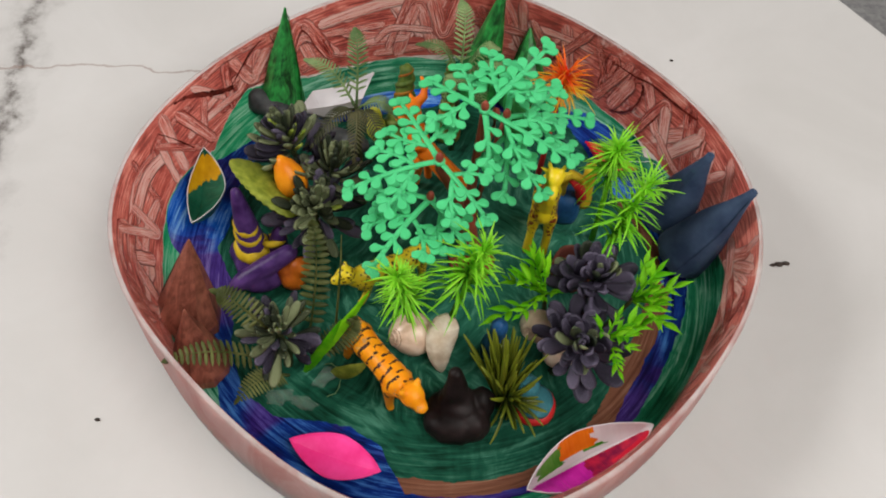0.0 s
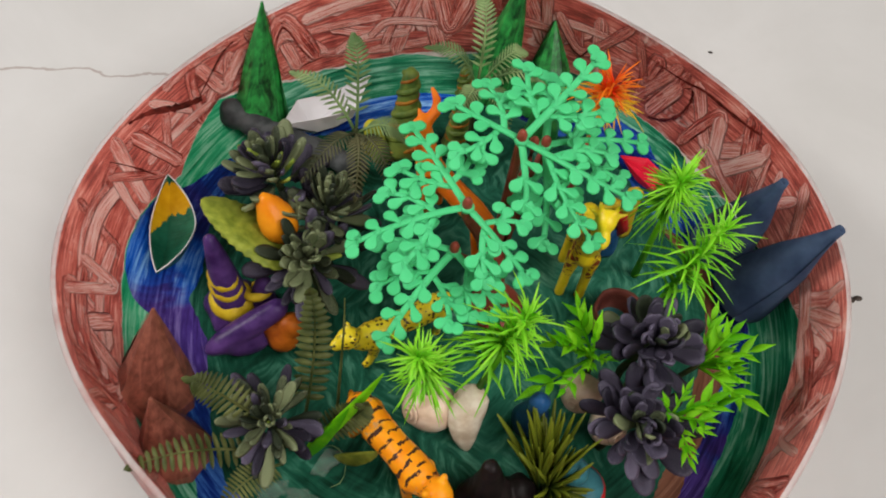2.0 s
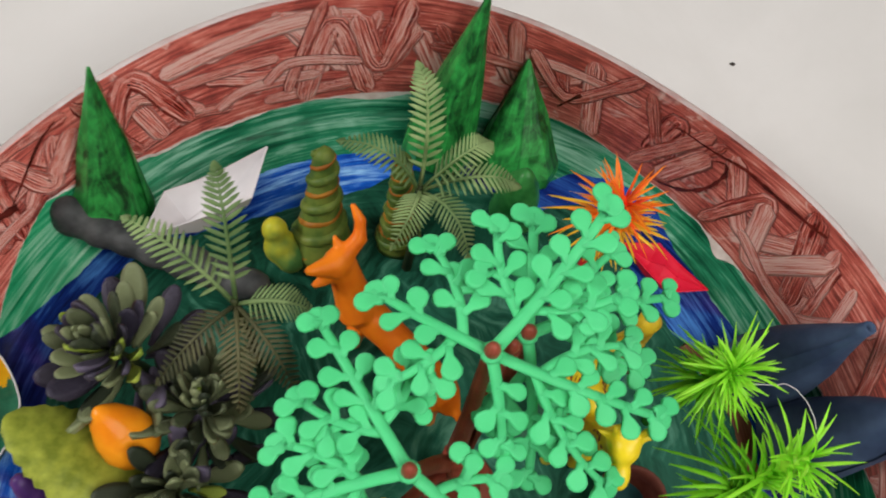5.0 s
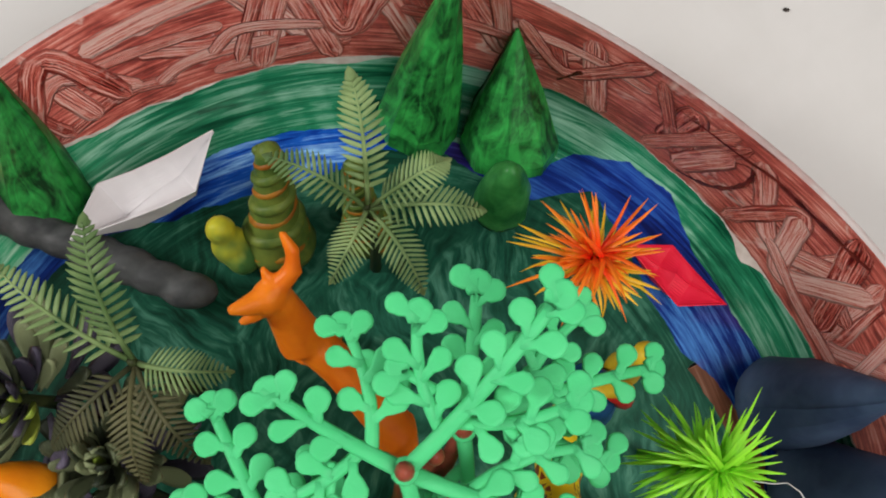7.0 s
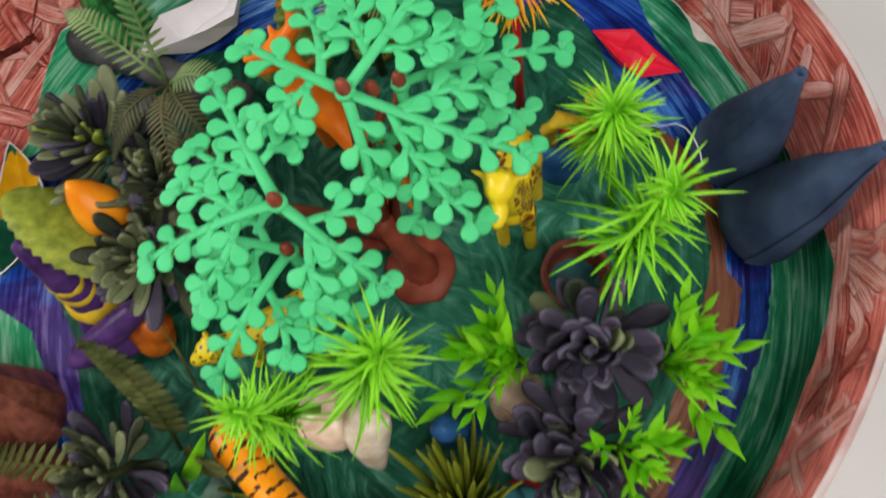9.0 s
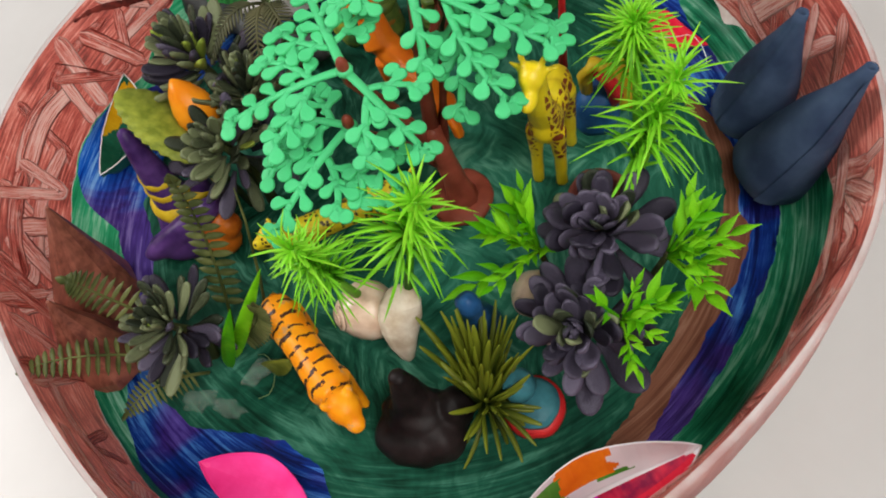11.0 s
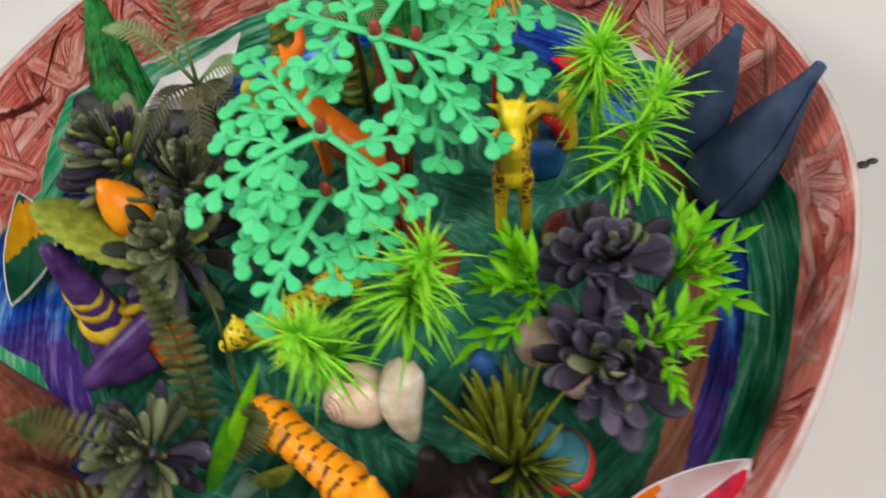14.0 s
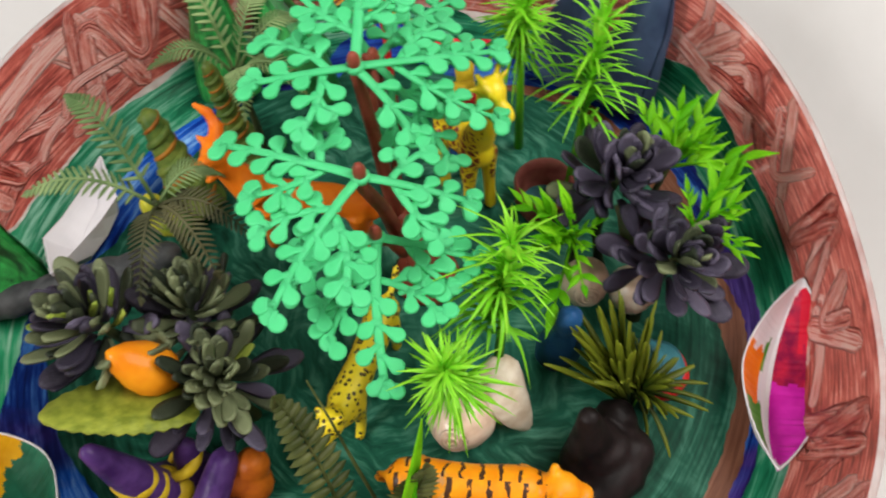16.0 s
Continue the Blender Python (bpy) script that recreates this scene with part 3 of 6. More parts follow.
# ---- the bowl ----
PROFILE = [(0.0, 0.004), (0.158, 0.004), (0.1625, 0.0048), (0.166, 0.0068), (0.1688, 0.0098), (0.1705, 0.0135), (0.1852, 0.066)]
ARC = [0.0]
for (r0, z0), (r1, z1) in zip(PROFILE, PROFILE[1:]):
    ARC.append(ARC[-1] + math.hypot(r1 - r0, z1 - z0))
TOP = ARC[-1]

EDGE_WALL = [(-176, .1810), (-170, .1775), (-164, .1755), (-150, .177), (-144, .170), (-139, .1745), (-126, .1795), (-118, .188), (-100, .185), (-80, .18), (-60, .178), (-45, .176),
             (-29, .180), (-19, .181), (-10, .190), (-3, .194), (4, .188), (11, .180), (30, .1735), (37, .174), (50, .174), (64, .180), (78, .178), (93, .1765), (104, .1755),
             (116, .1745), (130, .1785), (138, .189), (145, .195), (153, .1845), (160, .1735), (166, .1790), (172, .1835), (179, .1840)]
RIVER_OUT = [(-1, .160), (-10, .159), (-20, .156), (-30, .156), (-38, .158), (-50, .16), (-60, .162), (-75, .163), (-90, .163), (-100, .172), (-110, .178), (-119, .179), (-128, .170),
             (-137, .160), (-146, .152), (-155, .144), (-163, .149), (-168, .152), (-170, .158), (-174, .172), (-178, .182), (179, .186), (171, .186), (166, .176), (160, .165), (150, .158), (140, .157),
             (130, .152), (118, .147), (105, .147), (91, .144), (82, .144), (72, .141), (66, .143), (62, .157), (55, .166), (48, .166), (41, .157), (30, .155), (23, .157), (10, .160)]
RIVER_IN = [(-1, .143), (-4, .149), (-14, .147), (-24, .144), (-36, .146), (-42, .151), (-55, .157), (-69, .158), (-85, .158), (-91, .157), (-93, .150), (-98, .134), (-107, .129), (-115, .134),
            (-124, .147), (-133, .149), (-140, .145), (-150, .136), (-157, .134), (-163, .131), (-169, .136), (-174, .141), (179, .137), (172, .140), (167, .143), (160, .145), (150, .146),
            (140, .144), (127, .130), (116, .126), (107, .125), (98, .128), (92, .136), (81, .138), (72, .131), (64, .132), (57, .148), (49, .140), (40, .132), (29, .130), (22, .138), (10, .145)]
PATH_IN = [(26, .1295), (17, .134), (11, .137), (3, .138), (-9, .134), (-23, .132), (-37, .136), (-47, .143), (-56, .150), (-69, .150), (-81, .150), (-90, .148), (-93, .1495)]


def rim_of(a):
    """Radius and height of the rim at a degrees: a little squared off, and uneven in height."""
    w = radians(a)
    c, s = math.cos, math.sin
    r = 0.1808 - 0.0053 * c(w) - 0.0027 * s(w) + 0.0046 * c(2 * w) - 0.0052 * s(2 * w) + 0.003 * s(3 * w) + 0.005 * c(4 * w) + 0.0023 * s(4 * w)
    h = 0.0643 + 0.0068 * c(w) + 0.0038 * s(w) - 0.0073 * c(2 * w) + 0.0037 * s(2 * w)
    return r, h


def on_bowl(a, s, lift=0.0, off=0.0):
    """The place on the inside of the bowl at a degrees, s metres along the profile from the middle; off: metres inwards from the wall."""
    w = radians(a)
    if s <= ARC[-2]:
        r = float(np.interp(s, ARC, [p[0] for p in PROFILE]))
        z = float(np.interp(s, ARC, [p[1] for p in PROFILE]))
    else:
        k = (s - ARC[-2]) / (TOP - ARC[-2])
        r1, z1 = rim_of(a)
        r0, z0 = PROFILE[-2]
        r, z = r0 + (r1 - 0.0004 - r0) * k, z0 + (z1 - z0) * k
    return Vector((CX + (r - off) * math.cos(w), CY + (r - off) * math.sin(w), z + lift))


def ring_band(name, lo, hi, mat, parent, rows, a0=-180, a1=180, step=0.5, lift=0.0, label=""):
    n = int(round((a1 - a0) / step))
    closed = a1 - a0 >= 360
    me = bpy.data.meshes.new(name)
    pts, flow, uv = [], [], []
    for i in range(n + 1):
        a = a0 + (a1 - a0) * i / n
        w = radians(a)
        ragged = 0.0011 * noise.noise(Vector((math.cos(w) * 14, math.sin(w) * 14, 3.0))) + 0.0007 * noise.noise(Vector((math.cos(w) * 50, math.sin(w) * 50, 9.0)))
        l, h = lo(a), hi(a)
        l += ragged if l > 0.001 else 0
        h += ragged if h < TOP - 0.0005 else 0
        for j in range(rows + 1):
            s = l + (h - l) * j / rows
            pts.append(on_bowl(a, s, lift))
            flow.append((math.cos(w) * 0.17, math.sin(w) * 0.17, s))
            uv.append((((a + 90) % 360) / 360 * 1.12, s))
    k = rows + 1
    fc = [(i * k + j, (i + 1) * k + j, (i + 1) * k + j + 1, i * k + j + 1) for i in range(n) for j in range(rows)]
    me.from_pydata(pts, [], fc)
    me.materials.append(mat)
    at = me.attributes.new("flow", "FLOAT_VECTOR", "POINT")
    at.data.foreach_set("vector", [c for q in flow for c in q])
    ul = me.uv_layers.new(name="uv")
    for lp in me.loops:
        ul.data[lp.index].uv = uv[lp.vertex_index]
    me.polygons.foreach_set("use_smooth", [True] * len(fc))
    me.update()
    o = new(name, me)
    o.parent = parent
    if label:
        o["label"] = label
    return o


def strokes(parent, wall_lo):
    """Broad strokes pulled zigzag up and down the wall, each laid over the ones before, and a few along it."""
    r = random.Random(11)
    me = bpy.data.meshes.new("brush_strokes")
    pts, fc, uv = [], [], []
    lift = 0.00012
    lines = []
    for i in range(88):
        # corners of one zigzag: degrees round the ring and metres up the wall
        a, up = r.uniform(-180, 180), r.random() < 0.5
        way = r.choice((-1, 1))
        line = []
        for k in range(r.choice((2, 2, 2, 3, 3))):
            lo = wall_lo((a + 180) % 360 - 180)
            s = lo + (TOP - lo) * (r.uniform(0.66, 1.02) if up else r.uniform(-0.02, 0.32))
            line.append((a, s))
            a += way * r.uniform(1.5, 9.0)
            up = not up
        lines.append((line, r.uniform(0.0050, 0.0115)))
    for i in range(38):
        a = r.uniform(-180, 180)
        lo = wall_lo(a)
        s = r.uniform(lo + 0.004, TOP - 0.004)
        lines.append(([(a, s), (a + r.uniform(5, 12), s + r.uniform(-0.006, 0.006)), (a + r.uniform(13, 22), s + r.uniform(-0.008, 0.008))], r.uniform(0.0050, 0.0095)))
    r.shuffle(lines)
    for i, (line, wd) in enumerate(lines):
        lift += 0.0000040
        m = 12 * (len(line) - 1)
        u = [k / 12 for k in range(m + 1)]
        aa = np.interp(u, range(len(line)), [q[0] for q in line])
        ss = np.interp(u, range(len(line)), [q[1] for q in line])
        for turn in range(7):
            aa[1:-1] = (aa[:-2] + aa[2:]) / 2
            ss[1:-1] = (ss[:-2] + ss[2:]) / 2
        base, run = len(pts), 0.0
        for k in range(m + 1):
            k0, k1 = max(0, k - 1), min(m, k + 1)
            dx, dy = radians(aa[k1] - aa[k0]) * 0.178, ss[k1] - ss[k0]
            q = math.hypot(dx, dy) or 1e-6
            run += q / (k1 - k0)
            t = k / m
            e = max(0.0, abs(2 * t - 1) - 0.86) / 0.14
            ww = wd * 0.5 * (0.35 + 0.65 * math.sqrt(max(0.0, 1 - e * e))) * (1 + 0.16 * noise.noise(Vector((run * 160, i * 3.7, 0))))
            for c in range(5):
                f = (c - 2) / 2
                a2 = aa[k] - math.degrees(f * ww * dy / q / 0.178)
                a2 = (a2 + 180) % 360 - 180
                s2 = min(max(ss[k] + f * ww * dx / q, wall_lo(a2) + 0.0003), TOP - 0.0003)
                pts.append(on_bowl(a2, s2, 0, lift))
                uv.append((run / 0.03, c / 4))
        for k in range(m):
            for c in range(4):
                q = base + k * 5 + c
                fc.append((q, q + 5, q + 6, q + 1))
    me.from_pydata(pts, [], fc)
    me.materials.append(M_STROKE)
    ul = me.uv_layers.new(name="uv")
    for lp in me.loops:
        ul.data[lp.index].uv = uv[lp.vertex_index]
    me.polygons.foreach_set("use_smooth", [True] * len(fc))
    me.update()
    o = new("brush_stroke", me)
    o.parent = parent
    o["kind"] = "stuff"
    o["label"] = "zigzag red-brown brush strokes"


DARK_LINES = (
    (((161.2, .2268), (158.0, .2240), (155.0, .2165), (152.0, .2090), (148.0, .2045)), 0.0044), (((149.0, .2052), (145.3, .2124), (140.8, .2240), (138.3, .2262)), 0.0014),
    (((53.7, .2177), (45.4, .2168), (41.5, .2215), (37.6, .2201), (30.6, .2218), (28.2, .2244)), 0.0020), (((45.1, .2132), (43.3, .2181), (42.5, .2092), (43.5, .1951), (46.2, .1837), (49.8, .1790)), 0.0019),
    (((68.3, .1906), (65.7, .2042)), 0.0022), (((168.1, .2211), (166.0, .2071), (164.0, .1895)), 0.0011))


def dark_lines(parent):
    """Places where the brush left the pigment thick and almost black."""
    for k, (line, wd) in enumerate(DARK_LINES):
        n = 8 * (len(line) - 1)
        u = [i / 8 for i in range(n + 1)]
        aa = np.interp(u, range(len(line)), [p[0] for p in line])
        ss = np.interp(u, range(len(line)), [p[1] for p in line])
        for turn in range(10):
            aa[1:-1] = (aa[:-2] + aa[2:]) / 2
            ss[1:-1] = (ss[:-2] + ss[2:]) / 2
        g = Geo()
        pts = []
        for i in range(n + 1):
            j0, j1 = max(0, i - 2), min(n, i + 2)
            dx, dy = radians(aa[j1] - aa[j0]) * 0.178, ss[j1] - ss[j0]
            q = math.hypot(dx, dy)
            ww = wd * 0.5 * (0.25 + 0.75 * math.sin(math.pi * min(1.0, 0.25 + 0.75 * (1 - i / n)))) * (1 + 0.8 * noise.noise(Vector((i * 0.55, k * 3.1, 0))))
            for sg in (-1, 0, 1):
                sm = min(ss[i] + sg * ww * dx / q, TOP - 0.0002)
                pts.append(on_bowl(aa[i] - math.degrees(sg * ww * dy / q / 0.178), sm, 0, 0.0010 + (0.0001 if sg == 0 else 0)))
        g.add(pts, [(i * 3 + j, i * 3 + j + 3, i * 3 + j + 4, i * 3 + j + 1) for i in range(n) for j in range(2)])
        part("dark_brush_line", g, M_DARKPAINT, parent, "thick, nearly black paint line")


def bowl():
    b = thing("bowl", (0, 0, 0), "round white plastic bowl painted inside as a landscape, on the table", "bowl")
    g = Geo()
    n = 180
    pts = []
    rows = 0
    for k in range(9):
        for j in range(n):
            a = 360 * j / n
            w = radians(a)
            r1, h1 = rim_of(a)
            foot = 0.5 * (r1 + 0.0022) + 0.5 * 0.180
            if k < 8:
                outer = [(0.0, -0.0018), (foot - 0.010, -0.0018), (foot - 0.003, 0.0006), (foot, 0.008), (foot * 0.55 + (r1 + 0.0022) * 0.45 + 0.0012, 0.034), (r1 + 0.0022, h1 - 0.0006), (r1 + 0.0016, h1 + 0.0006), (r1 + 0.0004, h1 + 0.0003)]
                r, z = outer[k]
                pts.append((CX + r * math.cos(w), CY + r * math.sin(w), z))
            else:
                p = on_bowl(a, TOP)
                pts.append((p.x, p.y, p.z - 0.0002))
    fc = [(i * n + j, i * n + (j + 1) % n, (i + 1) * n + (j + 1) % n, (i + 1) * n + j) for i in range(8) for j in range(n)]
    g.add(pts, fc)
    part("shell", g, M_SHELLPLASTIC, b, "milky white plastic shell")
    wall_lo = lambda a: lerp_table(EDGE_WALL, a)
    bare = lambda a: 0.0003 if abs(a) > 164 else 0.0003 + 0.0026 * max(0.0, noise.noise(Vector((math.cos(radians(a)) * 5.0, math.sin(radians(a)) * 5.0, 1.7)))) + 0.0050 * math.exp(-((a - 36) / 2.2) ** 2) + 0.0036 * math.exp(-((a - 96) / 5.0) ** 2)
    riv_o = lambda a: min(lerp_table(RIVER_OUT, a), wall_lo(a) - (0.0012 if abs(a) > 167 else 0.0032))
    riv_i = lambda a: lerp_table(RIVER_IN, a)
    pa = lambda a: min(lerp_table(PATH_IN, a), riv_i(a)) if -93 <= a <= 26 else riv_i(a)
    ring_band("painted_wall", wall_lo, lambda a: TOP, M_WALLPAINT, b, 6, label="red-brown brushed paint")
    strokes(b, wall_lo)
    dark_lines(b)
    ring_band("green_bank", riv_o, lambda a: wall_lo(a) - bare(a), M_GREENBANK, b, 5, label="streaky green paint")
    ring_band("bare_edge", lambda a: wall_lo(a) - bare(a), wall_lo, M_BARE, b, 1, label="unpainted pale edge between the paints")
    ring_band("river", riv_i, riv_o, M_RIVER, b, 5, label="blue and violet paint")
    ring_band("path", pa, riv_i, M_PATH, b, 4, -93, 26, label="brown painted path")
    ring_band("meadow", lambda a: 0.0, pa, M_MEADOW, b, 12, label="dark green brushed paint")


bowl()


# ---- toy tree ----
def bud(g, p, d, ln, r):
    """A flat drop-shaped leaf that widens from its stalk, with a rounded rim."""
    d = d.normalized()
    side = d.cross(Vector((0, 0, 1))).normalized()
    up = side.cross(d)
    c = ln - r
    # half outline: metres along the stalk and half width
    half = [(-0.0004, 0.00125), (c * 0.45, 0.00115), (c - r * 0.80, 0.00150 + r * 0.18), (c - r * 0.42, r * 0.84), (c, r), (c + r * 0.5, r * 0.87), (c + r * 0.86, r * 0.5)]
    edge = half + [(ln, 0.0)] + [(x, -y) for x, y in reversed(half)]
    n, pts = len(edge), []
    for q, h in ((0.0009, 0.00080), (0.0003, 0.00077), (0.0, 0.00035), (0.0, -0.00035), (0.0003, -0.00077), (0.0009, -0.00080)):
        for x, y in edge:
            y2 = y - math.copysign(min(abs(y), q), y)
            x2 = x - q if x > c + r * 0.4 else x
            pts.append(p + d * x2 + side * y2 + up * h)
    fc = [(i * n + k, i * n + (k + 1) % n, (i + 1) * n + (k + 1) % n, (i + 1) * n + k) for i in range(5) for k in range(n)]
    fc += [(k, k - 1, n - k, n - 1 - k) for k in range(1, 7)] + [(6, 8, 7)]
    fc += [tuple(5 * n + i for i in reversed(f)) for f in [(k, k - 1, n - k, n - 1 - k) for k in range(1, 7)] + [(6, 8, 7)]]
    g.add(pts, fc)


def twig(g, p0, p1, w, r, bare=0.2, curve=0.0, end=0.0036):
    """A flat stem from p0 to p1 with buds in pairs and one at its tip."""
    v = p1 - p0
    ln = v.length
    side = v.cross(Vector((0, 0, 1))).normalized()
    pt = lambda s: p0 + v * s + side * (curve * ln * 4 * s * (1 - s)) + Vector((0, 0, 0.03 * ln * 4 * s * (1 - s)))
    g.tube([pt(k / 6 * 0.94) for k in range(7)], [w * (1.2 - 0.35 * k / 6) for k in range(7)], 8, flat=0.55)
    tail = min(0.4, 0.0080 / ln)
    bud(g, pt(1 - tail), pt(1) - pt(1 - tail), ln * tail, end * r.uniform(0.92, 1.1))
    step = 0.0092
    for k in range(int((1 - bare) * ln / step) + 1):
        for sg in (-1, 1):
            s = 1 - (0.0066 + step * k + r.uniform(-0.0008, 0.0008) + 0.0014 * sg) / ln
            if s < bare:
                continue
            d = (pt(s + 0.02) - pt(s - 0.02)).normalized()
            sd = d.cross(Vector((0, 0, 1))).normalized()
            a = r.uniform(0.80, 1.05)
            e = d * math.cos(a) + sd * (sg * math.sin(a))
            bud(g, pt(s), e, r.uniform(0.0082, 0.0100) * (0.9 if k == 0 else 1.0), r.uniform(0.0026, 0.0032))


def leaf_arm(g, hub, main, sides, seed):
    """One arm of a whorl: a stem that forks into three twigs."""
    r = random.Random(seed)
    main = Vector(main)
    v = main - hub
    twig(g, hub, main, 0.0017, r, 0.30 if sides else 0.2, r.uniform(-0.03, 0.03))
    for k, s in enumerate(sides):
        s = Vector(s)
        p0 = hub + v * (0.22 + 0.05 * k)
        sg = 1 if v.cross(s - hub).z < 0 else -1
        twig(g, p0, s, 0.00140, r, 0.10, 0.09 * sg, 0.0032)
        # a short shoot on the inner side of the fork
        q = p0.lerp(s, 0.30)
        turn = Matrix.Rotation(-sg * r.uniform(0.8, 1.0), 3, "Z")
        twig(g, q, q + (turn @ (s - p0)).normalized() * 0.0125, 0.0012, r, 0.40, 0.0, 0.0027)


def mirrored(hub, main, tip):
    """The tip on the other side of the arm."""
    v, t = Vector(main) - hub, Vector(tip) - hub
    d = Vector((v.x, v.y, 0)).normalized()
    h = Vector((t.x, t.y, 0))
    q = d * (2 * d.dot(h)) - h
    return hub + Vector((q.x, q.y, v.z * 0.75))


def toy_tree():
    o = Vector((0.0575, 0.3450, FLOOR))
    t = thing("toy_tree", o, "plastic toy tree with mint green leaf whorls and red-brown trunk", "toy tree")
    g = Geo()
    g.lathe([(0.0148, 0), (0.0150, 0.0014), (0.0138, 0.0026), (0.0080, 0.0040)], 36, Matrix.Translation((0.001, -0.001, 0)), 0.10)
    part("base", g, M_TRUNK, t)
    hubs = [Vector(h) - o for h in ((0.054, 0.365, 0.1215), (0.067, 0.375, 0.1070), (0.033, 0.335, 0.1105), (0.030, 0.327, 0.0870), (0.0605, 0.3685, 0.1135))]
    A, A2, B, B2, A3 = hubs
    g = Geo()
    fork = Vector((-0.006, 0.004, 0.050))
    g.tube([(0.001, -0.001, 0.001), (0.000, 0.000, 0.006), (-0.001, 0.001, 0.016), (-0.0035, 0.002, 0.032), fork], [0.0092, 0.0066, 0.0052, 0.0047, 0.0044], 12)
    g.tube([fork - Vector((0, 0, 0.006)), fork.lerp(A, 0.5), A - Vector((0, 0, 0.004)), A], [0.0036, 0.0025, 0.0021, 0.0021], 9)
    g.tube([fork + Vector((0.003, 0.001, -0.010)), fork.lerp(A2, 0.5) + Vector((0.001, -0.003, 0)), A2], [0.0033, 0.0024, 0.0019], 9)
    g.tube([fork.lerp(A, 0.45), A3 - Vector((0, 0, 0.012)), A3], [0.0020, 0.0018, 0.0016], 8)
    g.tube([fork - Vector((0, 0, 0.018)), fork.lerp(B, 0.5) - Vector((0, 0, 0.006)), B - Vector((0, 0, 0.006)), B], [0.0036, 0.0027, 0.0022, 0.0021], 9)
    g.tube([fork - Vector((0, 0, 0.028)), fork.lerp(B2, 0.55) - Vector((0, 0, 0.010)), B2 - Vector((0, 0, 0.003))], [0.0030, 0.0021, 0.0017], 9)
    part("trunk", g, M_TRUNK, t)
    for q in hubs:
        g = Geo()
        g.blob(Matrix.Translation(q + Vector((0, 0, 0.0022))) @ Matrix.Diagonal((0.0023, 0.0023, 0.0044, 1)), 12, 9)
        part("knob", g, M_TRUNK, t)
    whorls = (
        (A, (((0.0875, 0.406, 0.137), ((0.0555, 0.4025, 0.1305), (0.0945, 0.3835, 0.1270))), ((0.0195, 0.3825, 0.1225), ((0.0355, 0.400, 0.119), (0.0225, 0.3565, 0.115))),
             ((0.1095, 0.352, 0.1015), ((0.095, 0.3325, 0.0905), (0.1010, 0.3720, 0.107))), ((0.0600, 0.340, 0.1000), ()))),
        (A2, (((0.1205, 0.3945, 0.091), ((0.1010, 0.4080, 0.100), (0.1085, 0.369, 0.092))), ((0.0705, 0.334, 0.0800), ((0.0585, 0.3480, 0.088), (0.0850, 0.3430, 0.090))), ((0.069, 0.413, 0.114), ()))),
        (B, (((-0.0178, 0.320, 0.0925), ((-0.0065, 0.343, 0.1035), None)), ((0.0045, 0.381, 0.1065), ((-0.001, 0.3575, 0.1055), (0.0345, 0.368, 0.109))), ((0.065, 0.313, 0.0875), ((0.063, 0.334, 0.101), (0.0465, 0.305, 0.092))))),
        (B2, (((0.001, 0.285, 0.068), ((-0.006, 0.309, 0.0745), (0.0305, 0.2895, 0.0795))), ((0.0565, 0.300, 0.0765), ((0.0520, 0.3160, 0.080), (0.0420, 0.2960, 0.078))), ((-0.0060, 0.3350, 0.0780), ((0.0050, 0.3470, 0.081), (-0.0040, 0.3200, 0.078))))),
    )
    for i, (c, arms) in enumerate(whorls):
        g = Geo()
        g.lathe([(0.0030, -0.0014), (0.0033, 0.0), (0.0028, 0.0012)], 12, Matrix.Translation(c))
        for j, (main, sides) in enumerate(arms):
            sides = [mirrored(c, Vector(main) - o, Vector(sides[0]) - o) if s is None else Vector(s) - o for s in sides]
            leaf_arm(g, c, Vector(main) - o, sides, 31 * i + j)
        part("leaf_whorl", g, M_MINT, t)


toy_tree()


# ---- plastic plants ----
def spoon_leaf(name, mat, length=1.0, width=0.36, thick=0.10, cup=0.18):
    """A fleshy spoon-shaped leaf along x."""
    g = Geo()
    stops = (0, 0.2, 0.4, 0.56, 0.70, 0.82, 0.91, 0.97, 1.0)
    n = len(stops) - 1
    top, bot = [], []
    for i, s in enumerate(stops):
        u = min(1.0, s / 0.7)
        w = width * 0.5 * ((0.26 + 0.74 * u * u * (3 - 2 * u)) if s <= 0.7 else max(0.16, math.sqrt(max(0, 1 - ((s - 0.7) / 0.305) ** 2))))
        z = 0.12 * s * s
        for x in (-1, -0.5, 0, 0.5, 1):
            top.append(Vector((s * length, w * x, z + cup * w * abs(x) ** 2 + (thick * 0.25 if abs(x) < 0.9 and 0 < i < n else 0))))
            bot.append(Vector((s * length, w * x * 0.9, z + cup * w * abs(x) ** 2 - (thick * 0.55 if abs(x) < 0.9 and 0 < i < n else thick * 0.15))))
    k = len(top)
    fc = []
    for i in range(n):
        for j in range(4):
            a = i * 5 + j
            fc.append((a, a + 5, a + 6, a + 1))
            fc.append((k + a, k + a + 1, k + a + 6, k + a + 5))
        fc.append((i * 5, k + i * 5, k + i * 5 + 5, i * 5 + 5))
        fc.append((i * 5 + 4, i * 5 + 9, k + i * 5 + 9, k + i * 5 + 4))
    fc.append((0, 1, 2, 3, 4, k + 4, k + 3, k + 2, k + 1, k))
    e = n * 5
    fc.append((k + e, k + e + 1, k + e + 2, k + e + 3, k + e + 4, e + 4, e + 3, e + 2, e + 1, e))
    g.add(top + bot, fc)
    return g.mesh(name, mat)


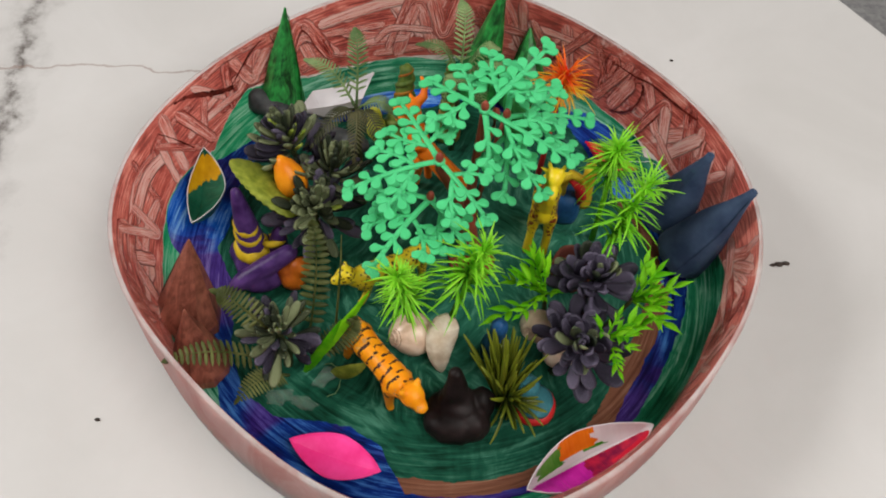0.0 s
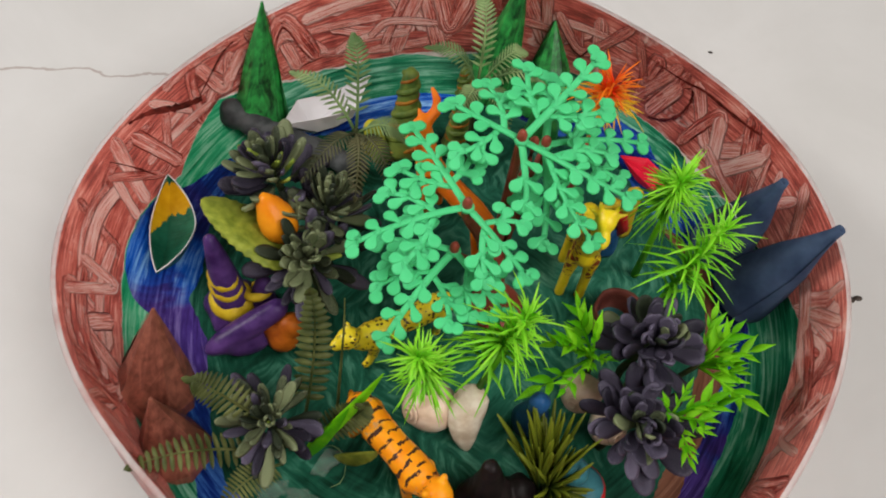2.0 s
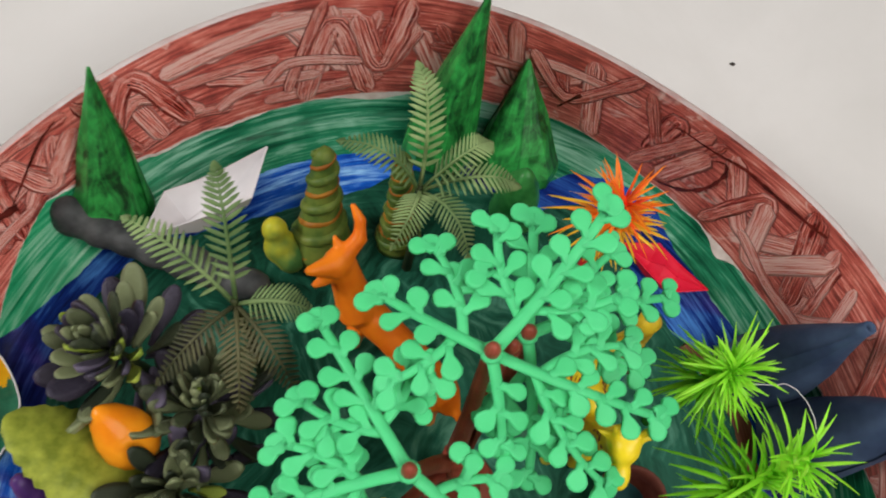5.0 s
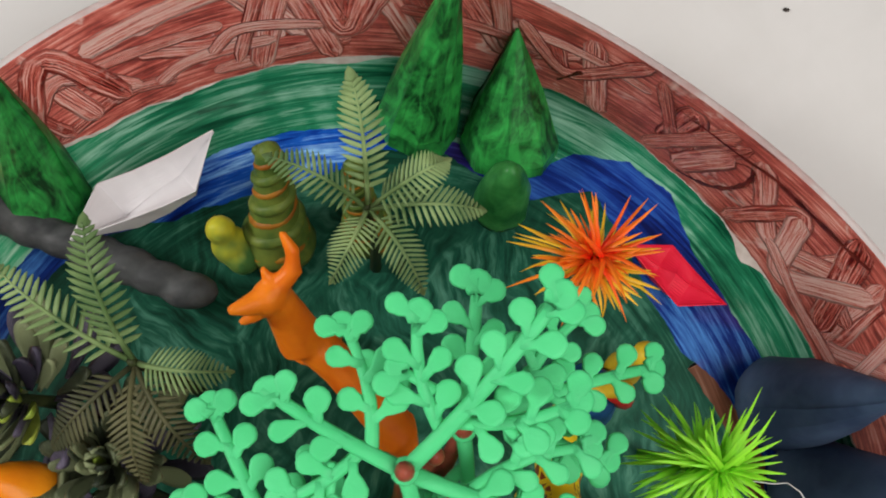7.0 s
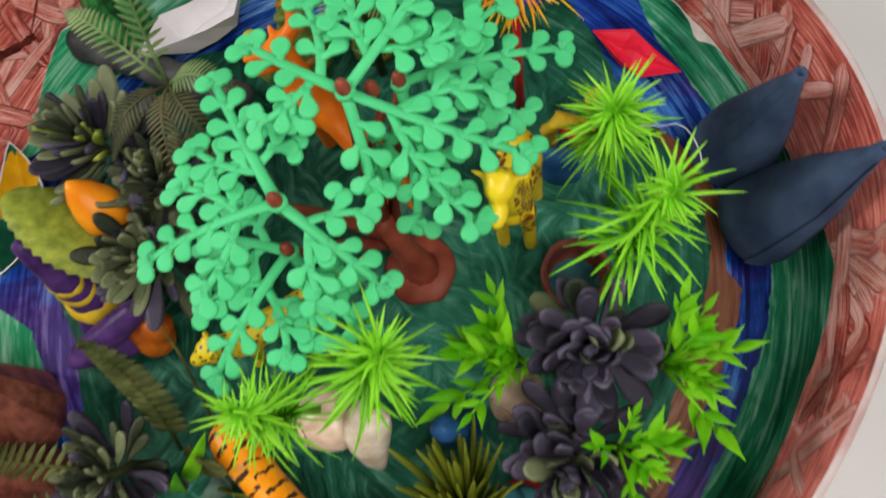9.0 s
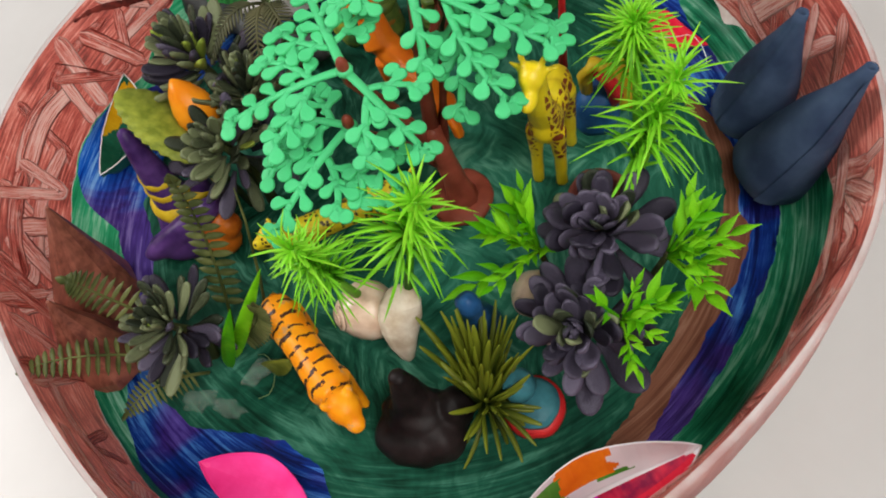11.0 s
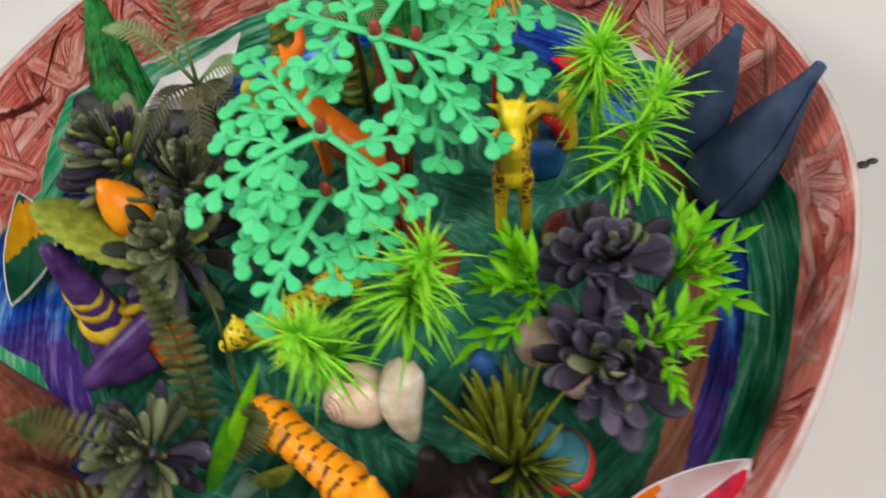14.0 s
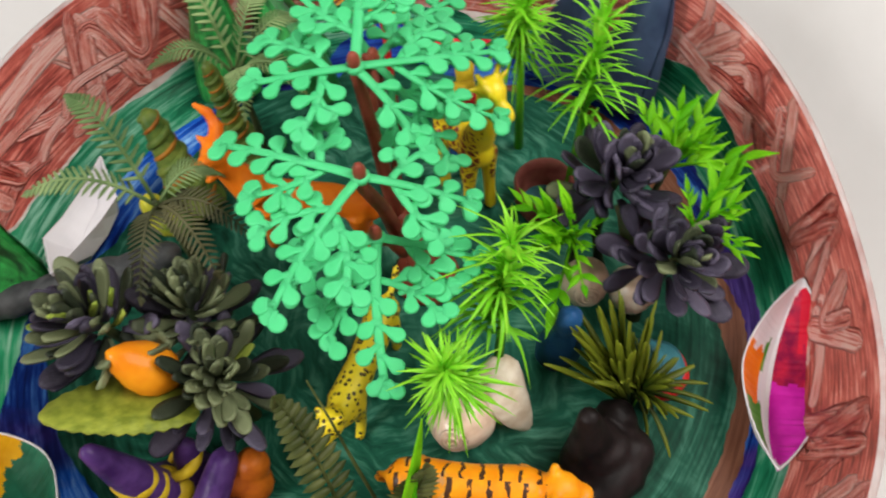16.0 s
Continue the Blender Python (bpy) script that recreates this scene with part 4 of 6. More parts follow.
LEAF_PURPLE = spoon_leaf("leaf", M_SUCC, 1.0, 0.42, 0.13, 0.10)
LEAF_OLIVE = spoon_leaf("leaf", M_SUCCG, 1.0, 0.40, 0.12, 0.10)
LEAF_LIME = spoon_leaf("leaf", plastic("lime_succulent", (0.16, 0.24, 0.03), (0.36, 0.44, 0.07), 0.42, 110, 0.4, 0.05), 1.0, 0.36)


def succulent(head, root, axis, size, count, mixing, label, seed, slim=1.0):
    """A dome of fleshy leaves on a short stem; mixing: shares of olive and lime leaves."""
    r = random.Random(seed)
    head, root, ax = Vector(head), Vector(root), Vector(axis).normalized()
    t = thing("succulent", root, label, "artificial plant", "artificial succulents")
    g = Geo()
    core = head - ax * size * 1.15
    mid = root.lerp(core, 0.5) + Vector((r.uniform(-.003, .003), r.uniform(-.003, .003), 0))
    g.tube([Vector((0, 0, 0)), mid - root, core - root, head - root - ax * size * 0.35], [0.003, 0.0022, 0.0022, 0.0014], 8)
    part("stem", g, M_STEM, t)
    q = frame_of(ax)
    for i in range(count):
        f = (i + 0.5) / count
        elev = radians(4 + 72 * f + r.uniform(-14, 14))
        ln = size * (0.80 - 0.30 * f) * r.uniform(0.80, 1.15)
        az = i * 2.39996 + r.uniform(-0.4, 0.4)
        m = Matrix.Translation(core - root + ax * size * (0.10 + 0.80 * f)) @ q @ Matrix.Rotation(az, 4, "Z") @ Matrix.Rotation(-elev, 4, "Y")
        m = m @ Matrix.Translation((size * (0.04 + 0.20 * (1 - f)), 0, 0)) @ Matrix.Rotation(r.uniform(-0.6, 0.6), 4, "X") @ Matrix.Diagonal((ln, ln * slim * r.uniform(0.85, 1.15), ln, 1))
        x = r.random()
        me = LEAF_LIME if x < mixing[1] and f > 0.25 else LEAF_OLIVE if x < mixing[0] * (0.35 + 1.3 * f) else LEAF_PURPLE
        part("leaf", me, None, t, m=m)
    return t


PURPLE_LB = "dark purple artificial succulent with fleshy spoon leaves"
OLIVE_LB = "dark olive and purple artificial succulent rosette"
succulent((0.125, 0.299, 0.075), (0.118, 0.298, FLOOR), (-0.05, -0.30, 1), 0.0295, 54, (0.16, 0.0), PURPLE_LB + " above lime sprigs", 1)
succulent((0.118, 0.261, 0.064), (0.112, 0.272, FLOOR), (-0.15, -0.45, 1), 0.0290, 52, (0.22, 0.02), PURPLE_LB + " beside a shell", 2)
succulent((-0.065, 0.379, 0.077), (-0.058, 0.374, FLOOR), (-0.2, 0.0, 1), 0.0330, 64, (0.6, 0.12), OLIVE_LB + " with a lime heart", 3, 0.80)
succulent((-0.031, 0.363, 0.073), (-0.034, 0.36, FLOOR), (0.1, 0.1, 1), 0.0290, 62, (0.8, 0.04), OLIVE_LB, 4, 0.74)
succulent((-0.037, 0.331, 0.067), (-0.035, 0.338, FLOOR), (0.1, -0.35, 1), 0.0300, 62, (0.85, 0.04), OLIVE_LB + " beside an orange bud", 5, 0.78)
succulent((-0.043, 0.253, 0.058), (-0.043, 0.258, FLOOR), (0.05, -0.25, 1), 0.0275, 58, (0.70, 0.03), OLIVE_LB + " among fern fronds", 6, 0.68)


def blade_meshes(mat, width):
    """Flat blades from almost straight to well arched, each bent a little to one side."""
    out = []
    for droop, bend in ((0.10, 0.10), (0.38, 0.26), (0.66, -0.28), (0.95, 0.18)):
        g = Geo()
        g.leaf((0, 0, 0), (1, 0, 0), (0, 0, 1), 1.0, width, 8, 0.3, droop, thick=0.012, point=0.42)
        g.v = [(x - 0.25 * droop * x * x, y + bend * x * x, z + 0.35 * droop * math.sin(math.pi * x)) for x, y, z in g.v]
        out.append(g.mesh("blade", mat))
    return out


def rod_meshes(mat, width):
    """Stiff rounded blades with blunt tips."""
    out = []
    for droop, bend in ((0.0, 0.03), (0.12, 0.08), (0.30, -0.10), (0.55, 0.06)):
        g = Geo()
        pts = [(s, bend * s * s, -droop * s * s) for s in (0, 0.2, 0.4, 0.6, 0.8, 0.94, 1.0)]
        g.tube(pts, [width * q for q in (0.7, 0.9, 1.0, 1.0, 0.85, 0.55, 0.25)], 7, flat=0.6)
        out.append(g.mesh("blade", mat))
    return out


def tuft(head, root, axis, size, count, meshes, label, seed, spread=1.75, depth=0.9, droop=1.0, mats_stem=M_BLADE, group="artificial grass tufts", heart=None):
    """A fountain of needle blades in whorls along the top of a stem."""
    r = random.Random(seed)
    head, root, ax = Vector(head), Vector(root), Vector(axis).normalized()
    t = thing("grass_tuft", root, label, "artificial plant", group)
    g = Geo()
    g.tube([Vector((0, 0, 0)), (head - root) * 0.5, head - root], [0.0022, 0.0016, 0.0014], 7)
    part("stem", g, mats_stem, t)
    q = frame_of(ax)
    if heart:
        # an added bud, coloured bright to offset the shade in the crown's middle
        g = Geo()
        g.blob(Matrix.Translation(head - root) @ q @ Matrix.Diagonal((size * 0.13, size * 0.13, size * 0.20, 1)), 10, 7, tip=0.8)
        part("heart", g, heart[0].materials[0], t)
    for i in range(count):
        f = (i + 0.5) / count
        el = spread * f ** 0.6 * r.uniform(0.62, 1.15)
        az = i * 2.39996 + r.uniform(-1.1, 1.1)
        d = q @ Vector((math.sin(el) * math.cos(az), math.sin(el) * math.sin(az), math.cos(el)))
        up = ax if el > 0.25 else q @ Vector((-math.cos(az), -math.sin(az), 0.2))
        y = Vector(up).cross(d).normalized()
        z = d.cross(y).normalized()
        ln = size * r.uniform(0.5, 1.15)
        m = Matrix(((d.x, y.x, z.x, 0), (d.y, y.y, z.y, 0), (d.z, y.z, z.z, 0), (0, 0, 0, 1)))
        m = Matrix.Translation(head - root - ax * (size * depth * f * r.uniform(0.8, 1.1))) @ m @ Matrix.Diagonal((ln, size * r.uniform(0.8, 1.25), ln, 1))
        k = min(3, int(r.uniform(0.6 * droop, 1.4 + 3.4 * math.sin(min(el, 1.57)) * droop))) if droop > 0.1 else 0
        if heart and i % 8 == 0:
            # short bright blades that close the crown
            c = Matrix.Translation(head - root) @ q @ Matrix.Rotation(az, 4, "Z") @ Matrix.Rotation(-r.uniform(0.5, 1.35), 4, "Y") @ Matrix.Diagonal((size * r.uniform(0.3, 0.5), size * 1.3, size * 0.4, 1))
            part("blade", heart[1], None, t, m=c)
        pick = meshes if not heart or f > 0.5 + r.uniform(-0.15, 0.15) else heart
        part("blade", pick[k], None, t, m=m)
    return t


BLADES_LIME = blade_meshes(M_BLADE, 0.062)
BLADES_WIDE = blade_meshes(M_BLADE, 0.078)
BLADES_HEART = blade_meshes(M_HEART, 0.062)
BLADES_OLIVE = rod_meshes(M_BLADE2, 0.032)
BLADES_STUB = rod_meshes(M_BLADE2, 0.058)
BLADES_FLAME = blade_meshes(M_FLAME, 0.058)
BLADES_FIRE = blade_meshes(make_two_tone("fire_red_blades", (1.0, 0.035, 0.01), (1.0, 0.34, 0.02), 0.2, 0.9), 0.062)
LIME_LB = "lime green plastic grass tuft with fine blades"
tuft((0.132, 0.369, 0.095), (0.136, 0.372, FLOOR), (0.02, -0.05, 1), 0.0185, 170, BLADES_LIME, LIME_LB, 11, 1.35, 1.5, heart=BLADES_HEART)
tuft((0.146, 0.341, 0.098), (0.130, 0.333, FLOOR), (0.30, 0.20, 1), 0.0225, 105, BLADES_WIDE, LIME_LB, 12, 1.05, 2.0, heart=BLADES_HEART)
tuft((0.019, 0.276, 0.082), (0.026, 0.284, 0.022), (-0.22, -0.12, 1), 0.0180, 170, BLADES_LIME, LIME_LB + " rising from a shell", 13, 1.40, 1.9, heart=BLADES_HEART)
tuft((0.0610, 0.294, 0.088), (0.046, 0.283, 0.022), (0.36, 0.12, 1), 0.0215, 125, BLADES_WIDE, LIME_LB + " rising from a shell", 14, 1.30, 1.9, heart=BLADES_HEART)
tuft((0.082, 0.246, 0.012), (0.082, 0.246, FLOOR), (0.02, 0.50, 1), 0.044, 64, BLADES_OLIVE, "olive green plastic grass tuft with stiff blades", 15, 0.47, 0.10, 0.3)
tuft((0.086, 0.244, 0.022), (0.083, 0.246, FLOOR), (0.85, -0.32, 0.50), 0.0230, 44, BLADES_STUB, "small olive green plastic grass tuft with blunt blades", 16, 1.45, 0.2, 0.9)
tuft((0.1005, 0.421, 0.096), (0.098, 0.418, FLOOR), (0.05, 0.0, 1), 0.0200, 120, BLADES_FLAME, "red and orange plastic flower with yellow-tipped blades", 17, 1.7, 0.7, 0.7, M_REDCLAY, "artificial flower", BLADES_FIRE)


def sprig_leaf():
    g = Geo()
    g.leaf((0, 0, 0), (1, 0, 0), (0, 0, 1), 1.0, 0.30, 7, 0.35, 0.16, thick=0.02, point=1.35)
    return g.mesh("leaf", M_BRIGHT)


SPRIG_LEAF = sprig_leaf()


def sprig(head, root, axis, size, shoots, label, seed):
    """Lime shoots with small pointed leaves."""
    r = random.Random(seed)
    head, root, ax = Vector(head), Vector(root), Vector(axis).normalized()
    t = thing("leafy_sprig", root, label, "artificial plant", "artificial leafy sprigs")
    g = Geo()
    q = frame_of(ax)
    h = head - root
    g.tube([Vector((0, 0, 0)), h * 0.45, h * 0.75], [0.002, 0.0014, 0.0012], 7)
    part("stem", g, M_STEM, t)
    for i in range(shoots):
        el = radians(4 + 62 * (i + 0.5) / shoots + r.uniform(-14, 14))
        az = i * 2.39996 + r.uniform(-0.3, 0.3)
        d = q @ Vector((math.sin(el) * math.cos(az), math.sin(el) * math.sin(az), math.cos(el)))
        p0 = h * 0.72
        ln = size * r.uniform(0.6, 1.15)
        pts = [p0 + d * (ln * k / 5) - Vector((0, 0, 0.12 * ln * (k / 5) ** 2)) for k in range(6)]
        g = Geo()
        g.tube(pts, [0.0009, 0.0008, 0.0007, 0.0006, 0.0005, 0.0004], 5)
        sh = part("shoot", g, M_BRIGHT, t)
        side = d.cross(Vector((0, 0, 1))).normalized()
        for k, sg in ((2, -1), (3, 1), (4, -1), (4, 1), (5, 0)):
            dd = (d * 0.9 + side * sg * r.uniform(0.3, 0.8) + Vector((0, 0, r.uniform(-0.1, 0.6)))).normalized()
            y = Vector((0, 0, 1)).cross(dd).normalized()
            z = dd.cross(y)
            l2 = ln * 0.46 * r.uniform(0.6, 1.2)
            m = Matrix(((dd.x, y.x, z.x, 0), (dd.y, y.y, z.y, 0), (dd.z, y.z, z.z, 0), (0, 0, 0, 1)))
            part("leaf", SPRIG_LEAF, None, sh, m=Matrix.Translation(pts[k]) @ m @ Matrix.Diagonal((l2, l2, l2, 1)))
    return t


SPRIG_LB = "bright lime plastic sprig with small pointed leaves"
sprig((0.099, 0.301, 0.058), (0.106, 0.303, FLOOR), (-0.5, -0.1, 0.8), 0.025, 12, SPRIG_LB, 21)
sprig((0.152, 0.297, 0.070), (0.140, 0.302, FLOOR), (0.8, 0.1, 0.8), 0.027, 11, SPRIG_LB, 22)
sprig((0.136, 0.270, 0.072), (0.128, 0.276, FLOOR), (0.5, -0.3, 0.8), 0.023, 9, SPRIG_LB, 23)


def frond(g, a, b, bow, width, pairs, taper=0.35, thick=0.0005, rib=0.0009, serr=0.55, up=(0, 0, 1), fat=0.86):
    """A fern frond from a to b that bows by the vector bow; leaflets in pairs on both sides."""
    a, b, bow = Vector(a), Vector(b), Vector(bow)
    pt = lambda s: a.lerp(b, s) + bow * (4 * s * (1 - s))
    g.tube([pt(k / 8) for k in range(9)], [rib * (1 - 0.7 * k / 8) for k in range(9)], 5)
    for k in range(pairs):
        s = 0.14 + 0.86 * (k + 0.5) / pairs
        d = (pt(min(1, s + 0.02)) - pt(s - 0.02)).normalized()
        sd = d.cross(Vector(up)).normalized()
        w = width * (math.sin(math.pi * (0.16 + 0.8 * s)) ** 0.7)
        for sg in (-1, 1):
            dd = (sd * sg + d * serr).normalized()
            g.leaf(pt(s), dd, up, w, (b - a).length / pairs * fat, 4, 0.2, 0.16, thick=thick, point=0.38)
    g.leaf(pt(0.97), (b - pt(0.9)), up, width * 0.6, (b - a).length / pairs, 3, 0.2, 0.0, thick=thick)


def fern(root, fronds, mat, label, group, width, pairs, stem=None, serr=0.55, fat=0.8, dry=None):
    t = thing("fern", root, label, "artificial plant", group)
    root = Vector(root)
    if stem:
        g = Geo()
        g.tube([Vector((0, 0, 0)), (Vector(stem) - root) * 0.5 + Vector((0.001, 0, 0)), Vector(stem) - root], [0.0022, 0.0016, 0.0012], 7)
        part("stem", g, M_STEM, t)
    for a, b, bow in fronds:
        g = Geo()
        a, b = Vector(a), Vector(b)
        view = (0.1, -0.5, 0.85) if abs((b - a).normalized().z) > 0.75 else (0, 0, 1)
        frond(g, a - root, b - root, bow, width, pairs, serr=serr, up=view, fat=fat)
        part("frond", g, dry if dry and b.z < stem[2] - 0.006 else mat, t)
    return t


fern((-0.034, 0.262, FLOOR), [((-0.033, 0.268, 0.012), (-0.028, 0.294, 0.098), (0.003, 0.004, 0.006)), ((-0.043, 0.258, 0.03), (-0.073, 0.260, 0.076), (-0.004, 0.0, 0.012)),
     ((-0.048, 0.250, 0.02), (-0.095, 0.229, 0.054), (0.0, 0.0, 0.012)), ((-0.030, 0.262, 0.012), (-0.002, 0.262, 0.060), (0.006, 0, 0.004)), ((-0.040, 0.248, 0.01), (-0.060, 0.222, 0.030), (0, 0, 0.01))],
     M_FERN, "dull green plastic fern fronds round a succulent", "artificial ferns", 0.0086, 15, serr=0.14, fat=0.50)


def lime_shoot():
    o = Vector((-0.020, 0.256, FLOOR))
    t = thing("leaf_shoot", o, "slender lime leaves rising beside the fern", "artificial leaf")
    for a, b, w in (((-0.030, 0.256, 0.010), (0.004, 0.261, 0.078), 0.0062), ((-0.032, 0.252, 0.008), (-0.009, 0.250, 0.066), 0.0060), ((-0.016, 0.254, 0.006), (0.004, 0.248, 0.030), 0.010)):
        g = Geo()
        a, b = Vector(a) - o, Vector(b) - o
        g.leaf(a, b - a, (0.2, -0.8, 0.6), (b - a).length, w, 8, 0.3, 0.12, thick=0.0005, point=0.7)
        part("leaf", g, M_BIGLEAF if w > 0.008 else M_BRIGHT, t)
    g = Geo()
    g.tube([(0.002, 0.012, 0), (0.003, 0.03, 0.03), (0.004, 0.042, 0.055), (0.004, 0.0484, 0.0715)], [0.0008, 0.0007, 0.0005, 0.0003], 6)
    part("stalk", g, M_FERN, t)


lime_shoot()


def palm(root, top, tips, label):
    top = Vector(top)
    return fern(root, [(top - Vector((0, 0, 0.004)), t, (0.002, -0.002, 0.013)) for t in tips], M_PALM, label, "artificial palms", 0.0072, 16, stem=top, serr=0.62, fat=0.46, dry=M_PALMDRY)


palm((-0.020, 0.385, FLOOR), (-0.021, 0.389, 0.088), [(-0.025, 0.418, 0.120), (-0.054, 0.410, 0.100), (-0.044, 0.366, 0.074), (-0.018, 0.358, 0.074), (-0.001, 0.364, 0.076), (0.004, 0.388, 0.082)],
     "dull green plastic palm fern with drooping fronds")
palm((0.036, 0.436, FLOOR), (0.037, 0.440, 0.072), [(0.034, 0.463, 0.111), (0.009, 0.449, 0.086), (0.060, 0.449, 0.090), (0.071, 0.438, 0.080), (0.028, 0.417, 0.070), (0.055, 0.416, 0.066)],
     "dull green plastic palm fern behind the tree")


def big_leaf():
    t = thing("broad_leaf", (-0.045, 0.335, FLOOR), "broad yellow-green artificial leaf with a toothed edge, beside an orange bud", "artificial leaf")
    o = Vector((-0.045, 0.335, FLOOR))
    g = Geo()
    a, b = Vector((-0.048, 0.333, 0.050)) - o, Vector((-0.090, 0.357, 0.067)) - o
    g.leaf(a, b - a, (0.36, 0.34, 0.86), (b - a).length, 0.0320, 22, 0.14, 0.05, thick=0.0008, point=0.52, rag=0.05)
    part("blade", g, M_BIGLEAF, t)
    g = Geo()
    g.tube([(0, 0, 0), a * 0.6, a], [0.0018, 0.0014, 0.0012], 7)
    part("stem", g, M_STEM, t)


big_leaf()
g = Geo()
g.lathe([(0.0012, 0), (0.0042, 0.002), (0.0075, 0.007), (0.0086, 0.012), (0.0078, 0.018), (0.0052, 0.0245), (0.0022, 0.0285), (0.0006, 0.030)], 24, wob=0.05)
flower = thing("flower_bud", (-0.045, 0.345, FLOOR), "smooth orange plastic bud on a stem beside succulents", "artificial bud")
part("petals", g, M_EGG, flower, m=Matrix.Translation((-0.0045, 0.002, 0.043)) @ frame_of((-0.42, 0.36, 0.82)) @ Matrix.Diagonal((1.12, 1.12, 1.0, 1)))
g = Geo()
g.tube([(0, 0, 0), (-0.001, 0.002, 0.025), (-0.003, 0.004, 0.043)], [0.0016, 0.0014, 0.0014], 7)
part("stem", g, M_STEM, flower)


# ---- paper cones ----
def paper_cone(base, tip, r, mat, label, lumps=0.10, seed=0, tipr=0.0012, bulge=0.0, sides=9):
    base, tip = Vector(base), Vector(tip)
    h = (tip - base).length
    g = Geo()
    prof = [(r * 0.93, 0), (r, 0.0015), (r * 0.98, h * 0.12), (r * (0.78 + 0.12 * bulge), h * 0.32), (r * (0.54 + 0.18 * bulge), h * 0.55), (r * (0.3 + 0.15 * bulge), h * 0.76), (max(tipr, r * 0.11), h * 0.93), (tipr * 0.6, h)]
    if tipr > 0.002:
        prof = prof[:-1] + [(tipr * 0.80, h), (tipr * 0.52, h + 0.0002), (tipr * 0.40, h - 0.005)]
    g.lathe(prof, sides, wob=lumps, seed=seed)
    t = thing("paper_cone", Matrix.Translation(base) @ frame_of(tip - base), label, "paper cone", "paper cones")
    part("rolled_sheet", g, mat, t, smooth=sides > 12)
    # the flap where the sheet laps over itself
    g = Geo()
    a0 = 2.0 + seed
    strip = []
    for rr, z in prof[1:7]:
        for k in range(4):
            a = a0 + 0.16 * k + 0.5 * z / h
            q = rr * (1 + lumps * noise.noise(Vector((math.cos(a) * 1.7 + seed, math.sin(a) * 1.7, z * 60)))) + 0.0003 + 0.0005 * (k == 0)
            strip.append((q * math.cos(a), q * math.sin(a), z))
    g.add(strip, [(i * 4 + k, i * 4 + k + 1, i * 4 + k + 5, i * 4 + k + 4) for i in range(5) for k in range(3)])
    part("flap", g, mat, t)
    return t


GREEN_CONE = "green painted paper cone tree by the bowl wall"
paper_cone((-0.088, 0.453, FLOOR + 0.002), (-0.083, 0.479, 0.077), 0.0165, M_GREENPAPER, GREEN_CONE, seed=1)
paper_cone((0.048, 0.493, FLOOR + 0.002), (0.0615, 0.5145, 0.090), 0.0165, M_GREENPAPER, GREEN_CONE + ", the tallest", seed=2)
paper_cone((0.085, 0.487, FLOOR), (0.082, 0.509, 0.057), 0.0200, M_GREENPAPER, GREEN_CONE, seed=3)
paper_cone((-0.108, 0.279, FLOOR), (-0.098, 0.293, 0.071), 0.0200, M_BROWNPAPER, "brown painted paper cone mountain, the larger", seed=4)
paper_cone((-0.092, 0.249, FLOOR), (-0.094, 0.258, 0.056), 0.0175, M_BROWNPAPER, "brown painted paper cone mountain, the smaller", seed=5)
paper_cone((0.183, 0.392, 0.010), (0.193, 0.391, 0.077), 0.0172, M_NAVY, "navy blue painted paper cone leaning on the bowl wall", seed=6, tipr=0.003, bulge=0.45, sides=26)
paper_cone((0.192, 0.3625, 0.010), (0.214, 0.362, 0.082), 0.0176, M_NAVY, "navy blue painted paper cone leaning on the bowl wall, the longer", seed=7, tipr=0.003, bulge=0.45, sides=26)


